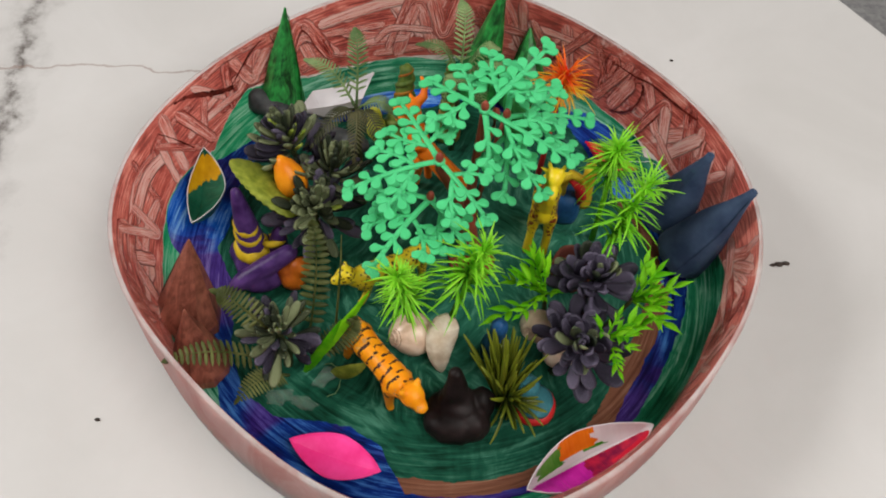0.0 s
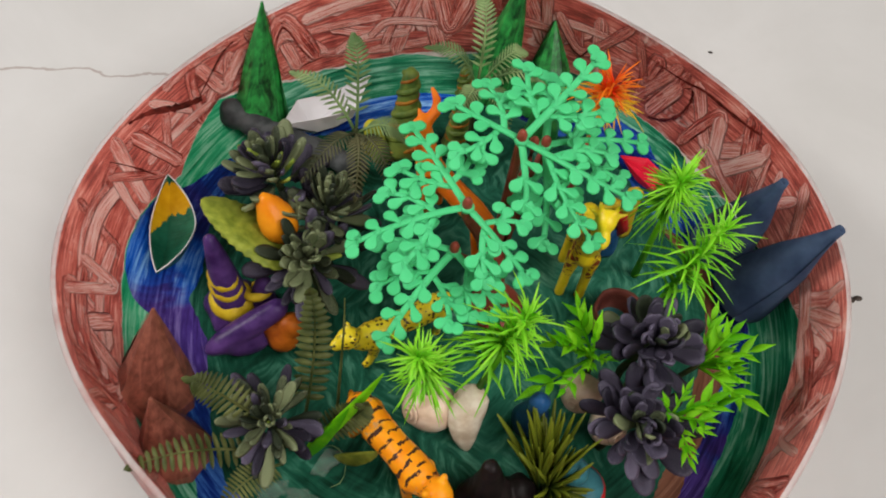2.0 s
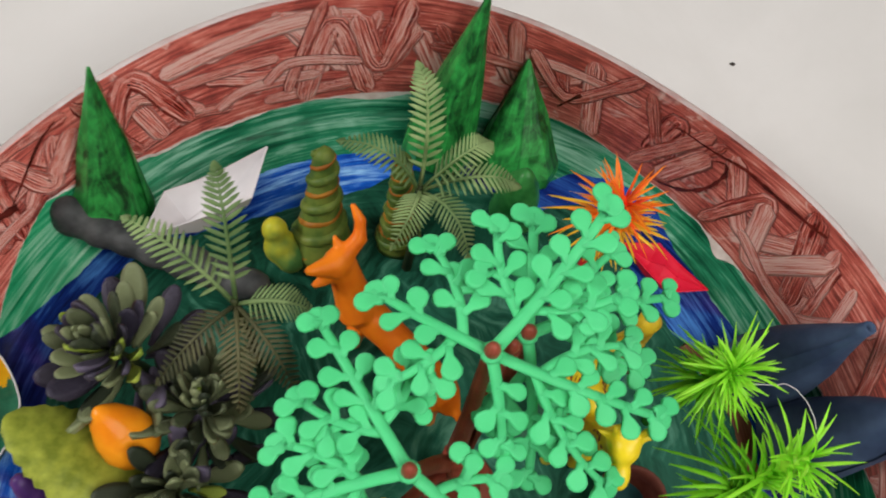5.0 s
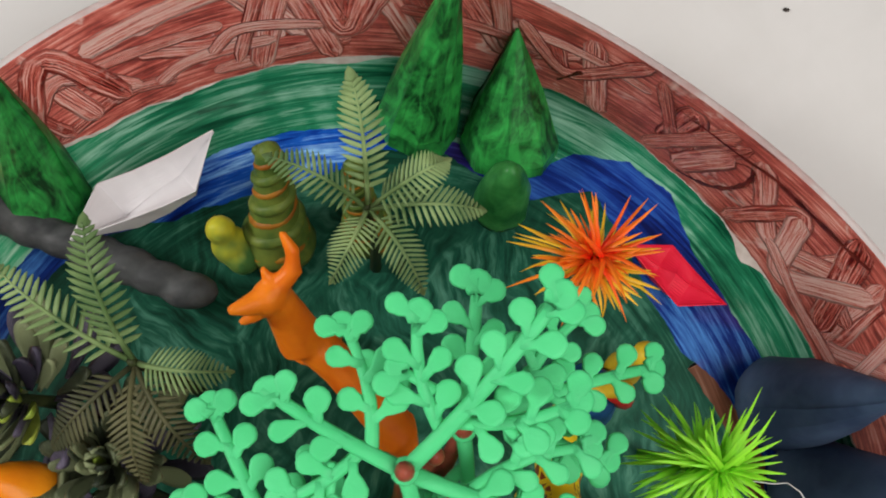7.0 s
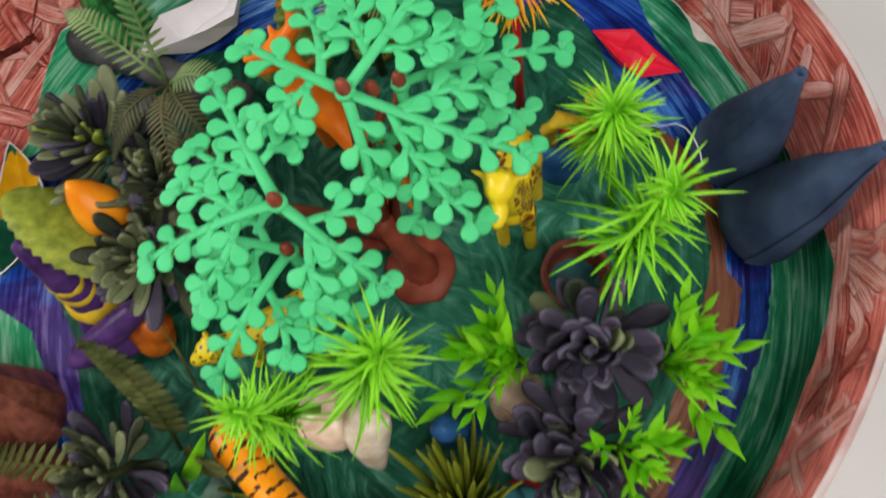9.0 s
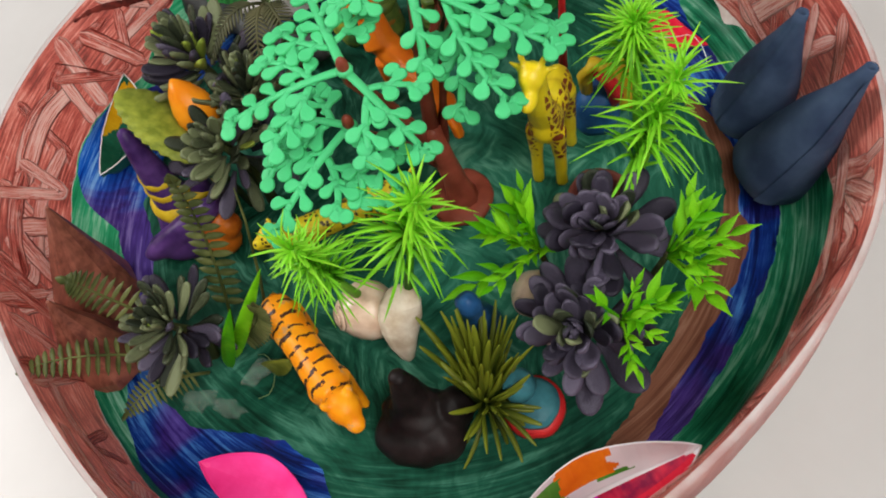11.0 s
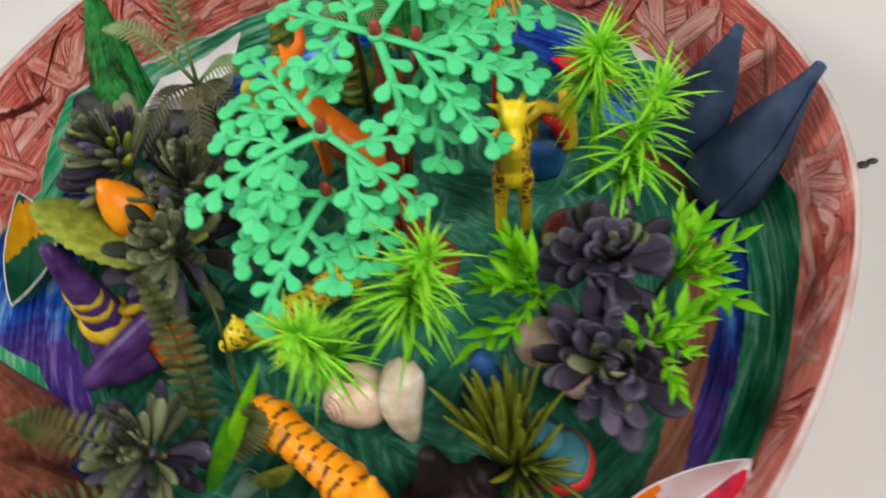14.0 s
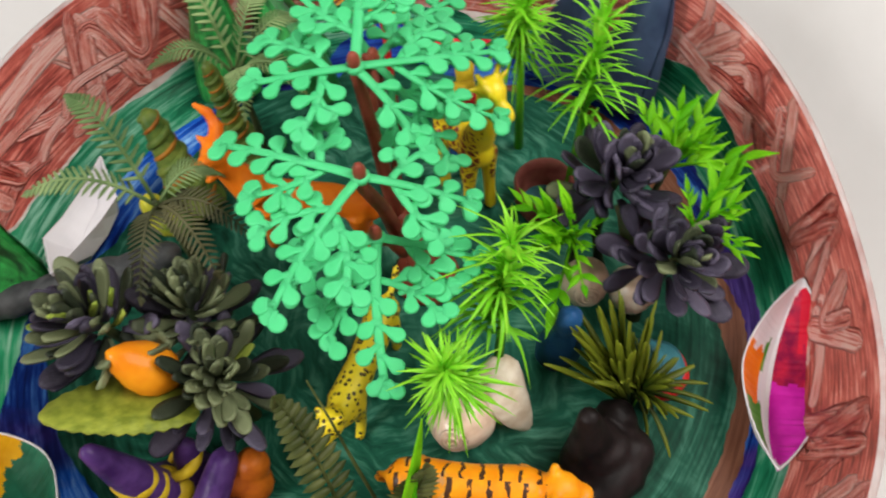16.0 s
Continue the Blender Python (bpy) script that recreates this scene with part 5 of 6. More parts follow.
# ---- paper boats ----
def boat(center, yaw, length, width, height, hull, paints, pick, label, tilt=(0, 0), rim=False, lean=1.0, fold=0.6, skew=None, ridge=0.0):
    """A folded paper boat: two hull sides, the inner folds and the low ridge in the middle.
    paints, pick: the inside's paints and which of them lies at (side, u along, v from the rim to the ridge)."""
    m = Matrix.Translation(center) @ Matrix.Rotation(radians(yaw), 4, "Z") @ Matrix.Rotation(radians(tilt[0]), 4, "X") @ Matrix.Rotation(radians(tilt[1]), 4, "Y")
    t = thing("paper_boat", m, label, "paper boat", "paper boats")
    L, w, h = length / 2, width / 2, height
    n = 64 if len(paints) > 1 else 28
    us = [-1 + 2 * i / n for i in range(n + 1)]
    if skew is not None:
        # creased flat: the sides meet at one corner each
        us = [-1, -abs(skew), 0, abs(skew), 1]
        n = 4
    r = random.Random(int(length * 1e5))
    dents = [r.uniform(-1, 1) for k in range(n + 1)]

    def outline(u, sg):
        if skew is None:
            return max(0.0, 1 - abs(u) ** 1.7) ** 0.9
        c = sg * skew
        return (1 + u) / (1 + c) if u < c else (1 - u) / (1 - c)

    keel = lambda u: Vector((u * L * 0.86, 0, h * 0.75 * abs(u) ** 4))
    crest = lambda u: Vector((u * L, ridge * w * (1 - u * u), h * (0.30 + fold * 0.42 * max(0.0, 1 - abs(u) * 1.5) + 0.62 * abs(u) ** 2.2)))

    def sheet(name, grid, mats, choose):
        g = Geo()
        k = len(grid[0])
        cells = [(i, j) for i in range(len(grid) - 1) for j in range(k - 1)]
        g.add([p for col in grid for p in col], [(i * k + j, (i + 1) * k + j, (i + 1) * k + j + 1, i * k + j + 1) for i, j in cells])
        g.mi = [choose(i, j) for i, j in cells]
        o = part(name, g, mats, t, smooth=False)
        sm = o.modifiers.new("sheet", "SOLIDIFY")
        sm.thickness = 0.0004

    for sg in (1, -1):
        ww = w if sg > 0 else w * lean
        gun = [Vector((u * L, sg * ww * outline(u, sg), h * (0.80 + 0.20 * u * u + 0.015 * dents[i]))) for i, u in enumerate(us)]
        sheet("hull_side", [[gun[i], gun[i].lerp(keel(u), 0.5) + Vector((0, sg * ww * 0.22 * (1 - u * u), -0.12 * h * (1 - u * u))), keel(u)] for i, u in enumerate(us)], [hull], lambda i, j: 0)
        rows = 20 if len(paints) > 1 else 8
        grid = []
        for i, u in enumerate(us):
            col = []
            for j in range(rows + 1):
                v = j / rows
                p = gun[i].lerp(crest(u), v)
                sag = h * 0.08 * math.sin(math.pi * v) * (1 - u * u)
                col.append(p - Vector((0, 0, sag + (0.0004 if 0 < j else 0.0))))
            grid.append(col)
        sheet("inner_fold", grid, paints, lambda i, j, sg=sg: pick(sg, us[i] + 1 / n, (j + 0.5) / rows))
        if rim:
            g = Geo()
            g.tube(gun, 0.00035, 6)
            part("rim", g, M_WHITEPAPER, t, "bare white paper edge")
    return t


def one_paint(sg, u, v):
    return 0


def patchwork(sg, u, v):
    """White, orange and green on the far side, crimson and magenta on the near one, with ragged borders."""
    u += 0.07 * noise.noise(Vector((u * 6, v * 5, sg))) + 0.03 * noise.noise(Vector((u * 17, v * 15, sg)))
    if sg > 0:
        if v > 0.86:
            return 0
        if -0.78 < u < -0.28 and v > 0.08:
            return 2
        if -0.28 <= u < 0.26 and v < 0.70:
            return 1
        return 2 if 0.02 <= u < 0.40 and 0.66 <= v < 0.82 else 0
    if v > 0.9:
        return 0
    return 4 if u < -0.02 else 3 if u < 0.34 or v > 0.5 else 5


def yellow_bow(sg, u, v):
    q = u + 0.10 * noise.noise(Vector((u * 5, v * 4 + sg, 2.0))) + 0.04 * noise.noise(Vector((u * 15, v * 12, sg)))
    return 1 if q > (0.36 if sg < 0 else -0.12 + 0.5 * v) else 0


boat((-0.0055, 0.2035, FLOOR), -13, 0.053, 0.025, 0.010, M_PINKPAPER, [M_PINKPAPER], one_paint, "bright pink folded paper boat on the painted river", fold=0.2)
boat((0.1310, 0.2135, FLOOR + 0.001), 33, 0.080, 0.033, 0.024, M_WHITEPAPER, [M_WHITEPAPER, M_ORANGEPAINT, M_LEAFPAINT, M_CRIMSON, M_MAGENTA, M_REDPAPER], patchwork, "folded paper boat painted magenta, orange and green", rim=True, lean=0.9, fold=0.1, ridge=0.30)
boat((0.147, 0.437, FLOOR), -30, 0.041, 0.019, 0.011, M_REDPAPER, [M_REDPAPER], one_paint, "small red folded paper boat on the painted river", fold=1.5, skew=-0.31)
boat((-0.047, 0.457, FLOOR), 44, 0.062, 0.025, 0.024, M_WHITEPAPER, [M_WHITEPAPER], one_paint, "white folded paper boat on the painted river", fold=0.5, skew=-0.4)
boat((-0.1215, 0.3660, FLOOR + 0.001), 98, 0.061, 0.0140, 0.019, M_DKGREENPAINT, [M_DKGREENPAINT, M_YELLOWPAINT], yellow_bow, "folded paper boat painted dark green and yellow", rim=True, lean=2.35, fold=0.1)


# ---- clay pieces ----
def clay_cone(name, base, tip, prof, mat, label, category, seed, wob=0.10):
    base, tip = Vector(base), Vector(tip)
    g = Geo()
    h = (tip - base).length
    g.lathe([(r, z * h) for r, z in prof], 26, wob=wob, seed=seed)
    return solid(name, g, mat, label, category, Matrix.Translation(base) @ frame_of(tip - base))


def clay_hat():
    """A leaning purple cone with yellow coils and a small wrapped knob beside it."""
    base, tip = Vector((-0.0790, 0.3285, FLOOR)), Vector((-0.0850, 0.3375, 0.062))
    t = thing("clay_hat", Matrix.Translation(base), "purple clay cone coiled with yellow clay", "clay figure")
    axis = lambda z: Vector(((tip - base).x * z ** 1.6, (tip - base).y * z ** 1.6, (tip - base).z * z))
    prof = [(0.0150, 0), (0.0156, 0.05), (0.0142, 0.10), (0.0108, 0.17), (0.0088, 0.28), (0.0078, 0.42), (0.0068, 0.56), (0.0055, 0.72), (0.0040, 0.88), (0.0028, 0.97), (0.0008, 1)]
    rad_at = lambda z: float(np.interp(z, [p[1] for p in prof], [p[0] for p in prof]))
    g = Geo()
    n = 28
    pts = []
    for i, (r, z) in enumerate(prof):
        for j in range(n):
            a = 2 * math.pi * j / n
            q = r * (1 + 0.09 * noise.noise(Vector((math.cos(a) * 1.6 + 3, math.sin(a) * 1.6, z * 4))))
            q *= 1 + (0.11 * math.cos(4 * a + 0.7) if z < 0.11 else 0)
            pts.append(axis(z) + Vector((q * math.cos(a), q * math.sin(a), 0)))
    k = len(prof)
    fc = [(i * n + j, i * n + (j + 1) % n, (i + 1) * n + (j + 1) % n, (i + 1) * n + j) for i in range(k - 1) for j in range(n)]
    fc += [tuple(reversed(range(n))), tuple((k - 1) * n + j for j in range(n))]
    g.add(pts, fc)
    part("cone", g, M_PURPLECLAY, t)
    for c, (z, w, a0, span) in enumerate(((0.22, 0.0056, -3.3, 4.6), (0.41, 0.0036, 0.4, 6.6), (0.53, 0.0031, 0.9, 6.4))):
        g = Geo()
        pts, rad = [], []
        for j in range(33):
            s = j / 32
            a = a0 + span * s
            zz = z + 0.05 * math.sin(a - 0.8) + 0.012 * noise.noise(Vector((a * 1.3, c * 4.0, 0)))
            q = rad_at(zz) * 0.64
            pts.append(axis(zz) + Vector((q * math.cos(a), q * math.sin(a), 0)))
            rad.append(w * (0.55 + 0.45 * math.sin(math.pi * min(1, max(0, s * 1.02))) ** 0.4) * (1 + 0.12 * noise.noise(Vector((a * 2, c, 5.0)))))
        g.tube(pts, rad, 10, flat=1.0)
        part("coil", g, M_YELLOWCLAY, t, "mustard yellow clay coil")
    g = Geo()
    g.lathe([(0.0075, 0), (0.0080, 0.006), (0.0066, 0.012), (0.0058, 0.018), (0.0048, 0.024), (0.0030, 0.028), (0.0008, 0.030)], 18, Matrix.Translation((0.0135, 0.004, 0)) @ Matrix.Rotation(0.16, 4, "Y"), wob=0.12, seed=8)
    part("knob", g, M_PURPLECLAY, t)
    g = Geo()
    pts = [(0.0135 + 0.0060 * math.cos(a), 0.004 + 0.0060 * math.sin(a), 0.0165 + 0.0040 * math.sin(a + 2.6)) for a in [x * 0.3 - 3.4 for x in range(20)]]
    g.tube(pts, [0.0012 + 0.0013 * math.sin(math.pi * (i + 1) / 21) ** 0.6 for i in range(20)], 9)
    part("coil", g, M_YELLOWCLAY, t, "mustard yellow clay coil")


clay_hat()


def clay_spire(base, tip, r0, turns, label, seed):
    """Olive and orange clay rolled together into a twisted point."""
    base, tip = Vector(base), Vector(tip)
    h = (tip - base).length
    t = thing("clay_spire", Matrix.Translation(base) @ frame_of(tip - base), label, "clay figure", "clay spires")
    prof = [(r0, 0), (r0 * 1.02, 0.06), (r0 * 0.84, 0.2), (r0 * 0.60, 0.40), (r0 * 0.47, 0.62), (r0 * 0.37, 0.84), (r0 * 0.30, 0.95), (r0 * 0.10, 1)]
    rad_at = lambda z: float(np.interp(z, [p[1] for p in prof], [p[0] for p in prof]))
    g = Geo()
    g.lathe([(r * 0.90, z * h) for r, z in prof], 26, wob=0.10, seed=seed)
    part("core", g, M_OLIVECLAY, t)
    for c, mat in ((0, M_OLIVECLAY), (1, M_RUSTCLAY)):
        g = Geo()
        pts, rad = [], []
        n = int(turns * 18)
        for j in range(n + 1):
            s = j / n
            z = 0.05 + 0.89 * s ** 0.9
            a = 2 * math.pi * turns * s + c * math.pi + seed
            q = rad_at(z) * 0.80
            pts.append((q * math.cos(a), q * math.sin(a), z * h))
            rad.append((h / turns * 0.25) * (0.42 + 0.36 * (1 - s)) * (1 + 0.25 * noise.noise(Vector((a, c * 3.0 + seed, 0)))) * (1.0 if c == 0 else 0.60))
        g.tube(pts, rad, 9)
        part("twist", g, mat, t, "" if c == 0 else "rust orange clay strand")
    return t


clay_spire((-0.001, 0.443, FLOOR), (0.001, 0.4655, 0.052), 0.0150, 3.4, "olive and orange twisted clay spire", 4)
clay_spire((0.032, 0.448, FLOOR), (0.031, 0.455, 0.069), 0.0105, 6.0, "olive and orange twisted clay post behind the palm", 5)
g = Geo()
for p, s in (((-0.017, 0.440, 0.012), 0.0095), ((-0.019, 0.443, 0.022), 0.0070), ((-0.013, 0.436, 0.009), 0.0080)):
    g.blob(Matrix.Translation(p) @ Matrix.Diagonal((s * 0.8, s * 0.8, s, 1)), 12, 8)
solid("clay_lump", g, M_LIMECLAY, "yellow-green clay lump beside the twisted spire", "clay figure", voxel=0.0013)




def clay_rock():
    """A black mountain: a back ridge with a knob, a shoulder and a lower lobe in front, a crease between them."""
    g = Geo()
    for p, q in (((0.0590, 0.2400, 0.0120), (0.0180, 0.0105, 0.0135)), ((0.0570, 0.2400, 0.0200), (0.0110, 0.0090, 0.0110)), ((0.0710, 0.2425, 0.0150), (0.0085, 0.0085, 0.0120)),
                 ((0.0565, 0.2285, 0.0110), (0.0165, 0.0105, 0.0115)), ((0.0660, 0.2310, 0.0110), (0.0115, 0.0105, 0.0120)), ((0.0495, 0.2320, 0.0100), (0.0100, 0.0095, 0.0100)), ((0.0585, 0.2350, 0.0160), (0.0130, 0.0090, 0.0110))):
        g.blob(Matrix.Translation(p) @ Matrix.Diagonal((*q, 1)), 16, 10)
    g.tube([(0.0560, 0.2410, 0.024), (0.0552, 0.2430, 0.036), (0.0548, 0.2442, 0.0445), (0.0546, 0.2446, 0.0475)], [0.0085, 0.0058, 0.0042, 0.0034], 12)
    g.v = [(x + 0.0012 * noise.noise(Vector((x, y, z)) * 140), y + 0.0012 * noise.noise(Vector((y, z, x)) * 140), max(FLOOR - 0.0002, z + 0.0008 * noise.noise(Vector((z, x, y)) * 140))) for x, y, z in g.v]
    solid("clay_rock", g, M_BLACKCLAY, "black clay rock with a knob on top", "clay rock", voxel=0.0011)


clay_rock()
clay_cone("clay_figure", (0.077, 0.281, FLOOR), (0.076, 0.276, 0.049), [(0.0085, 0), (0.009, 0.15), (0.0075, 0.4), (0.0042, 0.62), (0.0048, 0.78), (0.0046, 0.92), (0.001, 1)], M_BLUECLAY, "dark blue clay figure behind the olive grass", "clay figure", 7)
clay_cone("clay_figure", (0.1285, 0.402, FLOOR), (0.1296, 0.404, 0.041), [(0.0065, 0), (0.0068, 0.1), (0.0050, 0.4), (0.0042, 0.75), (0.0048, 0.9), (0.002, 1)], M_YELLOWCLAY, "small mustard yellow clay post beside grass", "clay figure", 9)
clay_cone("clay_figure", (0.082, 0.462, FLOOR), (0.083, 0.466, 0.040), [(0.010, 0), (0.0105, 0.1), (0.0095, 0.45), (0.007, 0.75), (0.003, 0.95), (0.001, 1)], M_GREENCLAY, "glossy green clay bud", "clay figure", 8)

g = Geo()
for k in range(7):
    s = k / 6
    p = Vector((-0.098, 0.445, 0.018)).lerp(Vector((-0.030, 0.422, 0.014)), s)
    g.blob(Matrix.Translation(p) @ Matrix.Diagonal((0.011, 0.0072 + 0.0004 * math.sin(k * 2.1), 0.0074 + 0.0004 * math.cos(k * 1.7), 1)), 12, 7)
g.blob(Matrix.Translation((-0.101, 0.447, 0.022)) @ Matrix.Diagonal((0.0075, 0.007, 0.0075, 1)), 12, 7)
solid("clay_log", g, M_GREYCLAY, "dark grey clay log lying on the meadow", "clay log", voxel=0.0014)

g = Geo()
g.tube([(-0.0860, 0.3010, 0.010), (-0.0800, 0.3045, 0.013), (-0.0700, 0.3105, 0.018), (-0.0600, 0.3165, 0.023), (-0.0520, 0.3210, 0.0265), (-0.0490, 0.3225, 0.0275)], [0.0035, 0.0062, 0.0068, 0.0064, 0.0056, 0.0030], 12)
g.blob(Matrix.Translation((-0.0670, 0.3105, 0.0095)) @ Matrix.Rotation(0.52, 4, "Z") @ Matrix.Diagonal((0.0150, 0.0085, 0.0080, 1)), 14, 8)
g.v = [(x + 0.0008 * noise.noise(Vector((x, y, z)) * 120), y + 0.0008 * noise.noise(Vector((y, z, x)) * 120), z) for x, y, z in g.v]
solid("clay_lump", g, M_PURPLECLAY, "long purple clay lump beside the coiled cone", "clay figure", voxel=0.0013)
g = Geo()
for p, s in (((-0.050, 0.3120, 0.012), 0.0085), ((-0.046, 0.3150, 0.020), 0.0070), ((-0.054, 0.3140, 0.016), 0.0065)):
    g.blob(Matrix.Translation(p) @ Matrix.Diagonal((s, s, s, 1)), 12, 7)
solid("clay_lump", g, M_ORANGECLAY, "orange clay lump beside the purple clay", "clay figure", voxel=0.0013)

fig = thing("clay_bird", (0.102, 0.249, FLOOR), "red, blue and teal clay figure under the succulent", "clay figure")
g = Geo()
g.lathe([(0.0125, 0), (0.013, 0.0015), (0.0125, 0.004), (0.011, 0.0052)], 28, wob=0.06)
part("base", g, M_REDCLAY, fig)
g = Geo()
g.lathe([(0.0105, 0.0052), (0.0105, 0.008), (0.008, 0.0098)], 28, wob=0.06)
part("body", g, M_TEALCLAY, fig)
g = Geo()
g.blob(Matrix.Translation((-0.006, 0.004, 0.017)) @ Matrix.Diagonal((0.0075, 0.007, 0.008, 1)), 14, 8)
part("head", g, M_TEALCLAY, fig)

pot = thing("clay_pot", (0.121, 0.338, FLOOR), "small clay pot, brown outside and teal inside, under grass", "clay pot")
g = Geo()
g.lathe([(0.010, 0), (0.0125, 0.006), (0.0135, 0.016), (0.0132, 0.020), (0.0118, 0.020), (0.0112, 0.014), (0.0095, 0.004)], 28, wob=0.08, seed=2)
part("body", g, plastic("brick_clay", (0.16, 0.04, 0.03), (0.28, 0.09, 0.07), 0.5, 90, 0.0), pot)
g = Geo()
g.lathe([(0.0108, 0.0032), (0.0116, 0.0125), (0.0112, 0.0125), (0.0100, 0.005)], 28, wob=0.08, seed=2)
part("lining", g, M_TEALCLAY, pot)

fig = thing("clay_parrot", (0.116, 0.392, FLOOR), "clay figure with red, blue and yellow bands beside the giraffe", "clay figure")
g = Geo()
g.lathe([(0.011, 0), (0.0115, 0.003), (0.0095, 0.012), (0.007, 0.020)], 24, wob=0.1)
part("base", g, M_BLUECLAY, fig)
g = Geo()
g.tube([(0.006, 0, 0.010), (0.009, -0.002, 0.020), (0.006, -0.002, 0.030), (0.000, 0, 0.036)], [0.003, 0.0036, 0.0034, 0.003], 9)
part("wing", g, M_REDCLAY, fig)
g = Geo()
g.tube([(-0.004, 0, 0.018), (-0.005, 0, 0.030), (-0.001, 0, 0.040), (0.006, 0, 0.036), (0.008, 0, 0.026)], [0.003, 0.0036, 0.0036, 0.003, 0.002], 9)
part("body", g, M_YELLOWCLAY, fig)


# ---- toy animals ----
def quadruped(name, mat, label, a, b, length, body_r, leg_h, head_up, head_r, tail, seed, neck=0.0, extras=()):
    """A moulded toy on four legs; its own x axis runs from tail to head."""
    g = Geo()
    L = length / 2
    zc = leg_h + body_r * 0.75
    E = Matrix.Diagonal
    shape = ((-1.0, 0.45), (-0.93, 0.78), (-0.72, 0.96), (-0.40, 0.92), (-0.05, 0.86), (0.28, 0.93), (0.55, 0.98), (0.74, 0.80), (0.86, 0.45))
    g.tube([(L * x, 0, zc + 0.06 * body_r * math.sin(5 * x)) for x, s in shape], [body_r * 0.92 * s for x, s in shape], 14)
    hx, hz = L * 0.92 + neck * 0.35, zc + head_up
    g.tube([(L * 0.45, 0, zc + body_r * 0.2), (L * 0.75 + neck * 0.2, 0, (zc + hz) / 2), (hx, 0, hz)], [body_r * 0.75, body_r * 0.6, head_r * 0.8], 10)
    g.blob(Matrix.Translation((hx, 0, hz)) @ E((head_r * 1.1, head_r * 0.95, head_r, 1)), 12, 8)
    g.blob(Matrix.Translation((hx + head_r * 0.95, 0, hz - head_r * 0.25)) @ E((head_r * 0.7, head_r * 0.58, head_r * 0.52, 1)), 10, 7)
    for sg in (-1, 1):
        g.blob(Matrix.Translation((hx - head_r * 0.3, sg * head_r * 0.75, hz + head_r * 0.8)) @ E((head_r * 0.28, head_r * 0.3, head_r * 0.4, 1)), 8, 5)
        for x, fwd in ((-L * 0.68, -0.002), (L * 0.5, 0.003)):
            fwd += sg * 0.002
            y = sg * body_r * 0.55
            g.tube([(x, y, zc), (x + fwd * 0.4, y * 1.1, leg_h * 0.5), (x + fwd, y * 1.1, 0.0016), (x + fwd + 0.002, y * 1.1, 0.0014)], [body_r * 0.5, body_r * 0.32, body_r * 0.28, body_r * 0.26], 9)
    g.tube([(-L * 0.95, 0, zc + body_r * 0.4)] + [(-L + p[0], p[1], zc + p[2]) for p in tail], 0.0016, 7)
    for e in extras:
        g.tube(*e)
    a, b = Vector(a), Vector(b)
    d = (b - a).normalized()
    m = Matrix.Translation(((a.x + b.x) / 2, (a.y + b.y) / 2, FLOOR)) @ Matrix.Rotation(math.atan2(d.y, d.x), 4, "Z")
    return solid(name, g, mat, label, "toy animal", m, "toy animals", voxel=0.0011)


quadruped("toy_tiger", M_TIGER, "orange plastic toy tiger with black stripes", (-0.011, 0.2765), (0.035, 0.2310), 0.062, 0.0094, 0.020, 0.004, 0.0074, [(-0.004, 0.002, -0.004), (-0.006, 0.003, -0.012), (-0.005, 0.004, -0.02)], 1)
quadruped("toy_leopard", M_LEOPARD, "yellow plastic toy leopard with dark spots", (0.036, 0.336), (-0.020, 0.301), 0.060, 0.0078, 0.017, 0.008, 0.0060, [(-0.006, 0.0, 0.004), (-0.010, 0.0, 0.010)], 2)


def giraffe():
    g = Geo()
    E = Matrix.Diagonal
    for y, r in ((0.004, 0.0095), (0.014, 0.010), (0.024, 0.0088)):
        g.blob(Matrix.Translation((0, y, 0.046 - y * 0.15)) @ E((r * 0.78, r * 1.05, r * 1.05, 1)), 12, 8)
    g.tube([(0, 0.003, 0.050), (0, -0.003, 0.066), (0, -0.005, 0.082), (0, -0.006, 0.090)], [0.0072, 0.0055, 0.0046, 0.0046], 10)
    g.blob(Matrix.Translation((0, -0.008, 0.090)) @ E((0.0052, 0.0062, 0.0056, 1)), 12, 8)
    g.blob(Matrix.Translation((0, -0.015, 0.0855)) @ E((0.0036, 0.0062, 0.0038, 1)), 10, 7)
    for sg in (-1, 1):
        g.tube([(sg * 0.003, -0.006, 0.093), (sg * 0.0045, -0.005, 0.0985)], [0.0013, 0.0014], 7)
        g.tube([(sg * 0.004, -0.006, 0.091), (sg * 0.009, -0.005, 0.0935)], [0.0017, 0.0008], 7)
        for y in (0.002, 0.023):
            g.tube([(sg * 0.0045, y, 0.042), (sg * 0.0052, y, 0.022), (sg * 0.0054, y - 0.001, 0.002)], [0.0046, 0.0029, 0.0028], 8)
    g.tube([(0, 0.030, 0.048), (0, 0.034, 0.040), (0, 0.034, 0.028)], 0.0012, 6)
    solid("toy_giraffe", g, M_GIRAFFE, "yellow plastic toy giraffe with brown patches", "toy animal", Matrix.Translation((0.098, 0.354, FLOOR)) @ Matrix.Rotation(radians(-6), 4, "Z"), "toy animals", voxel=0.0010)


giraffe()


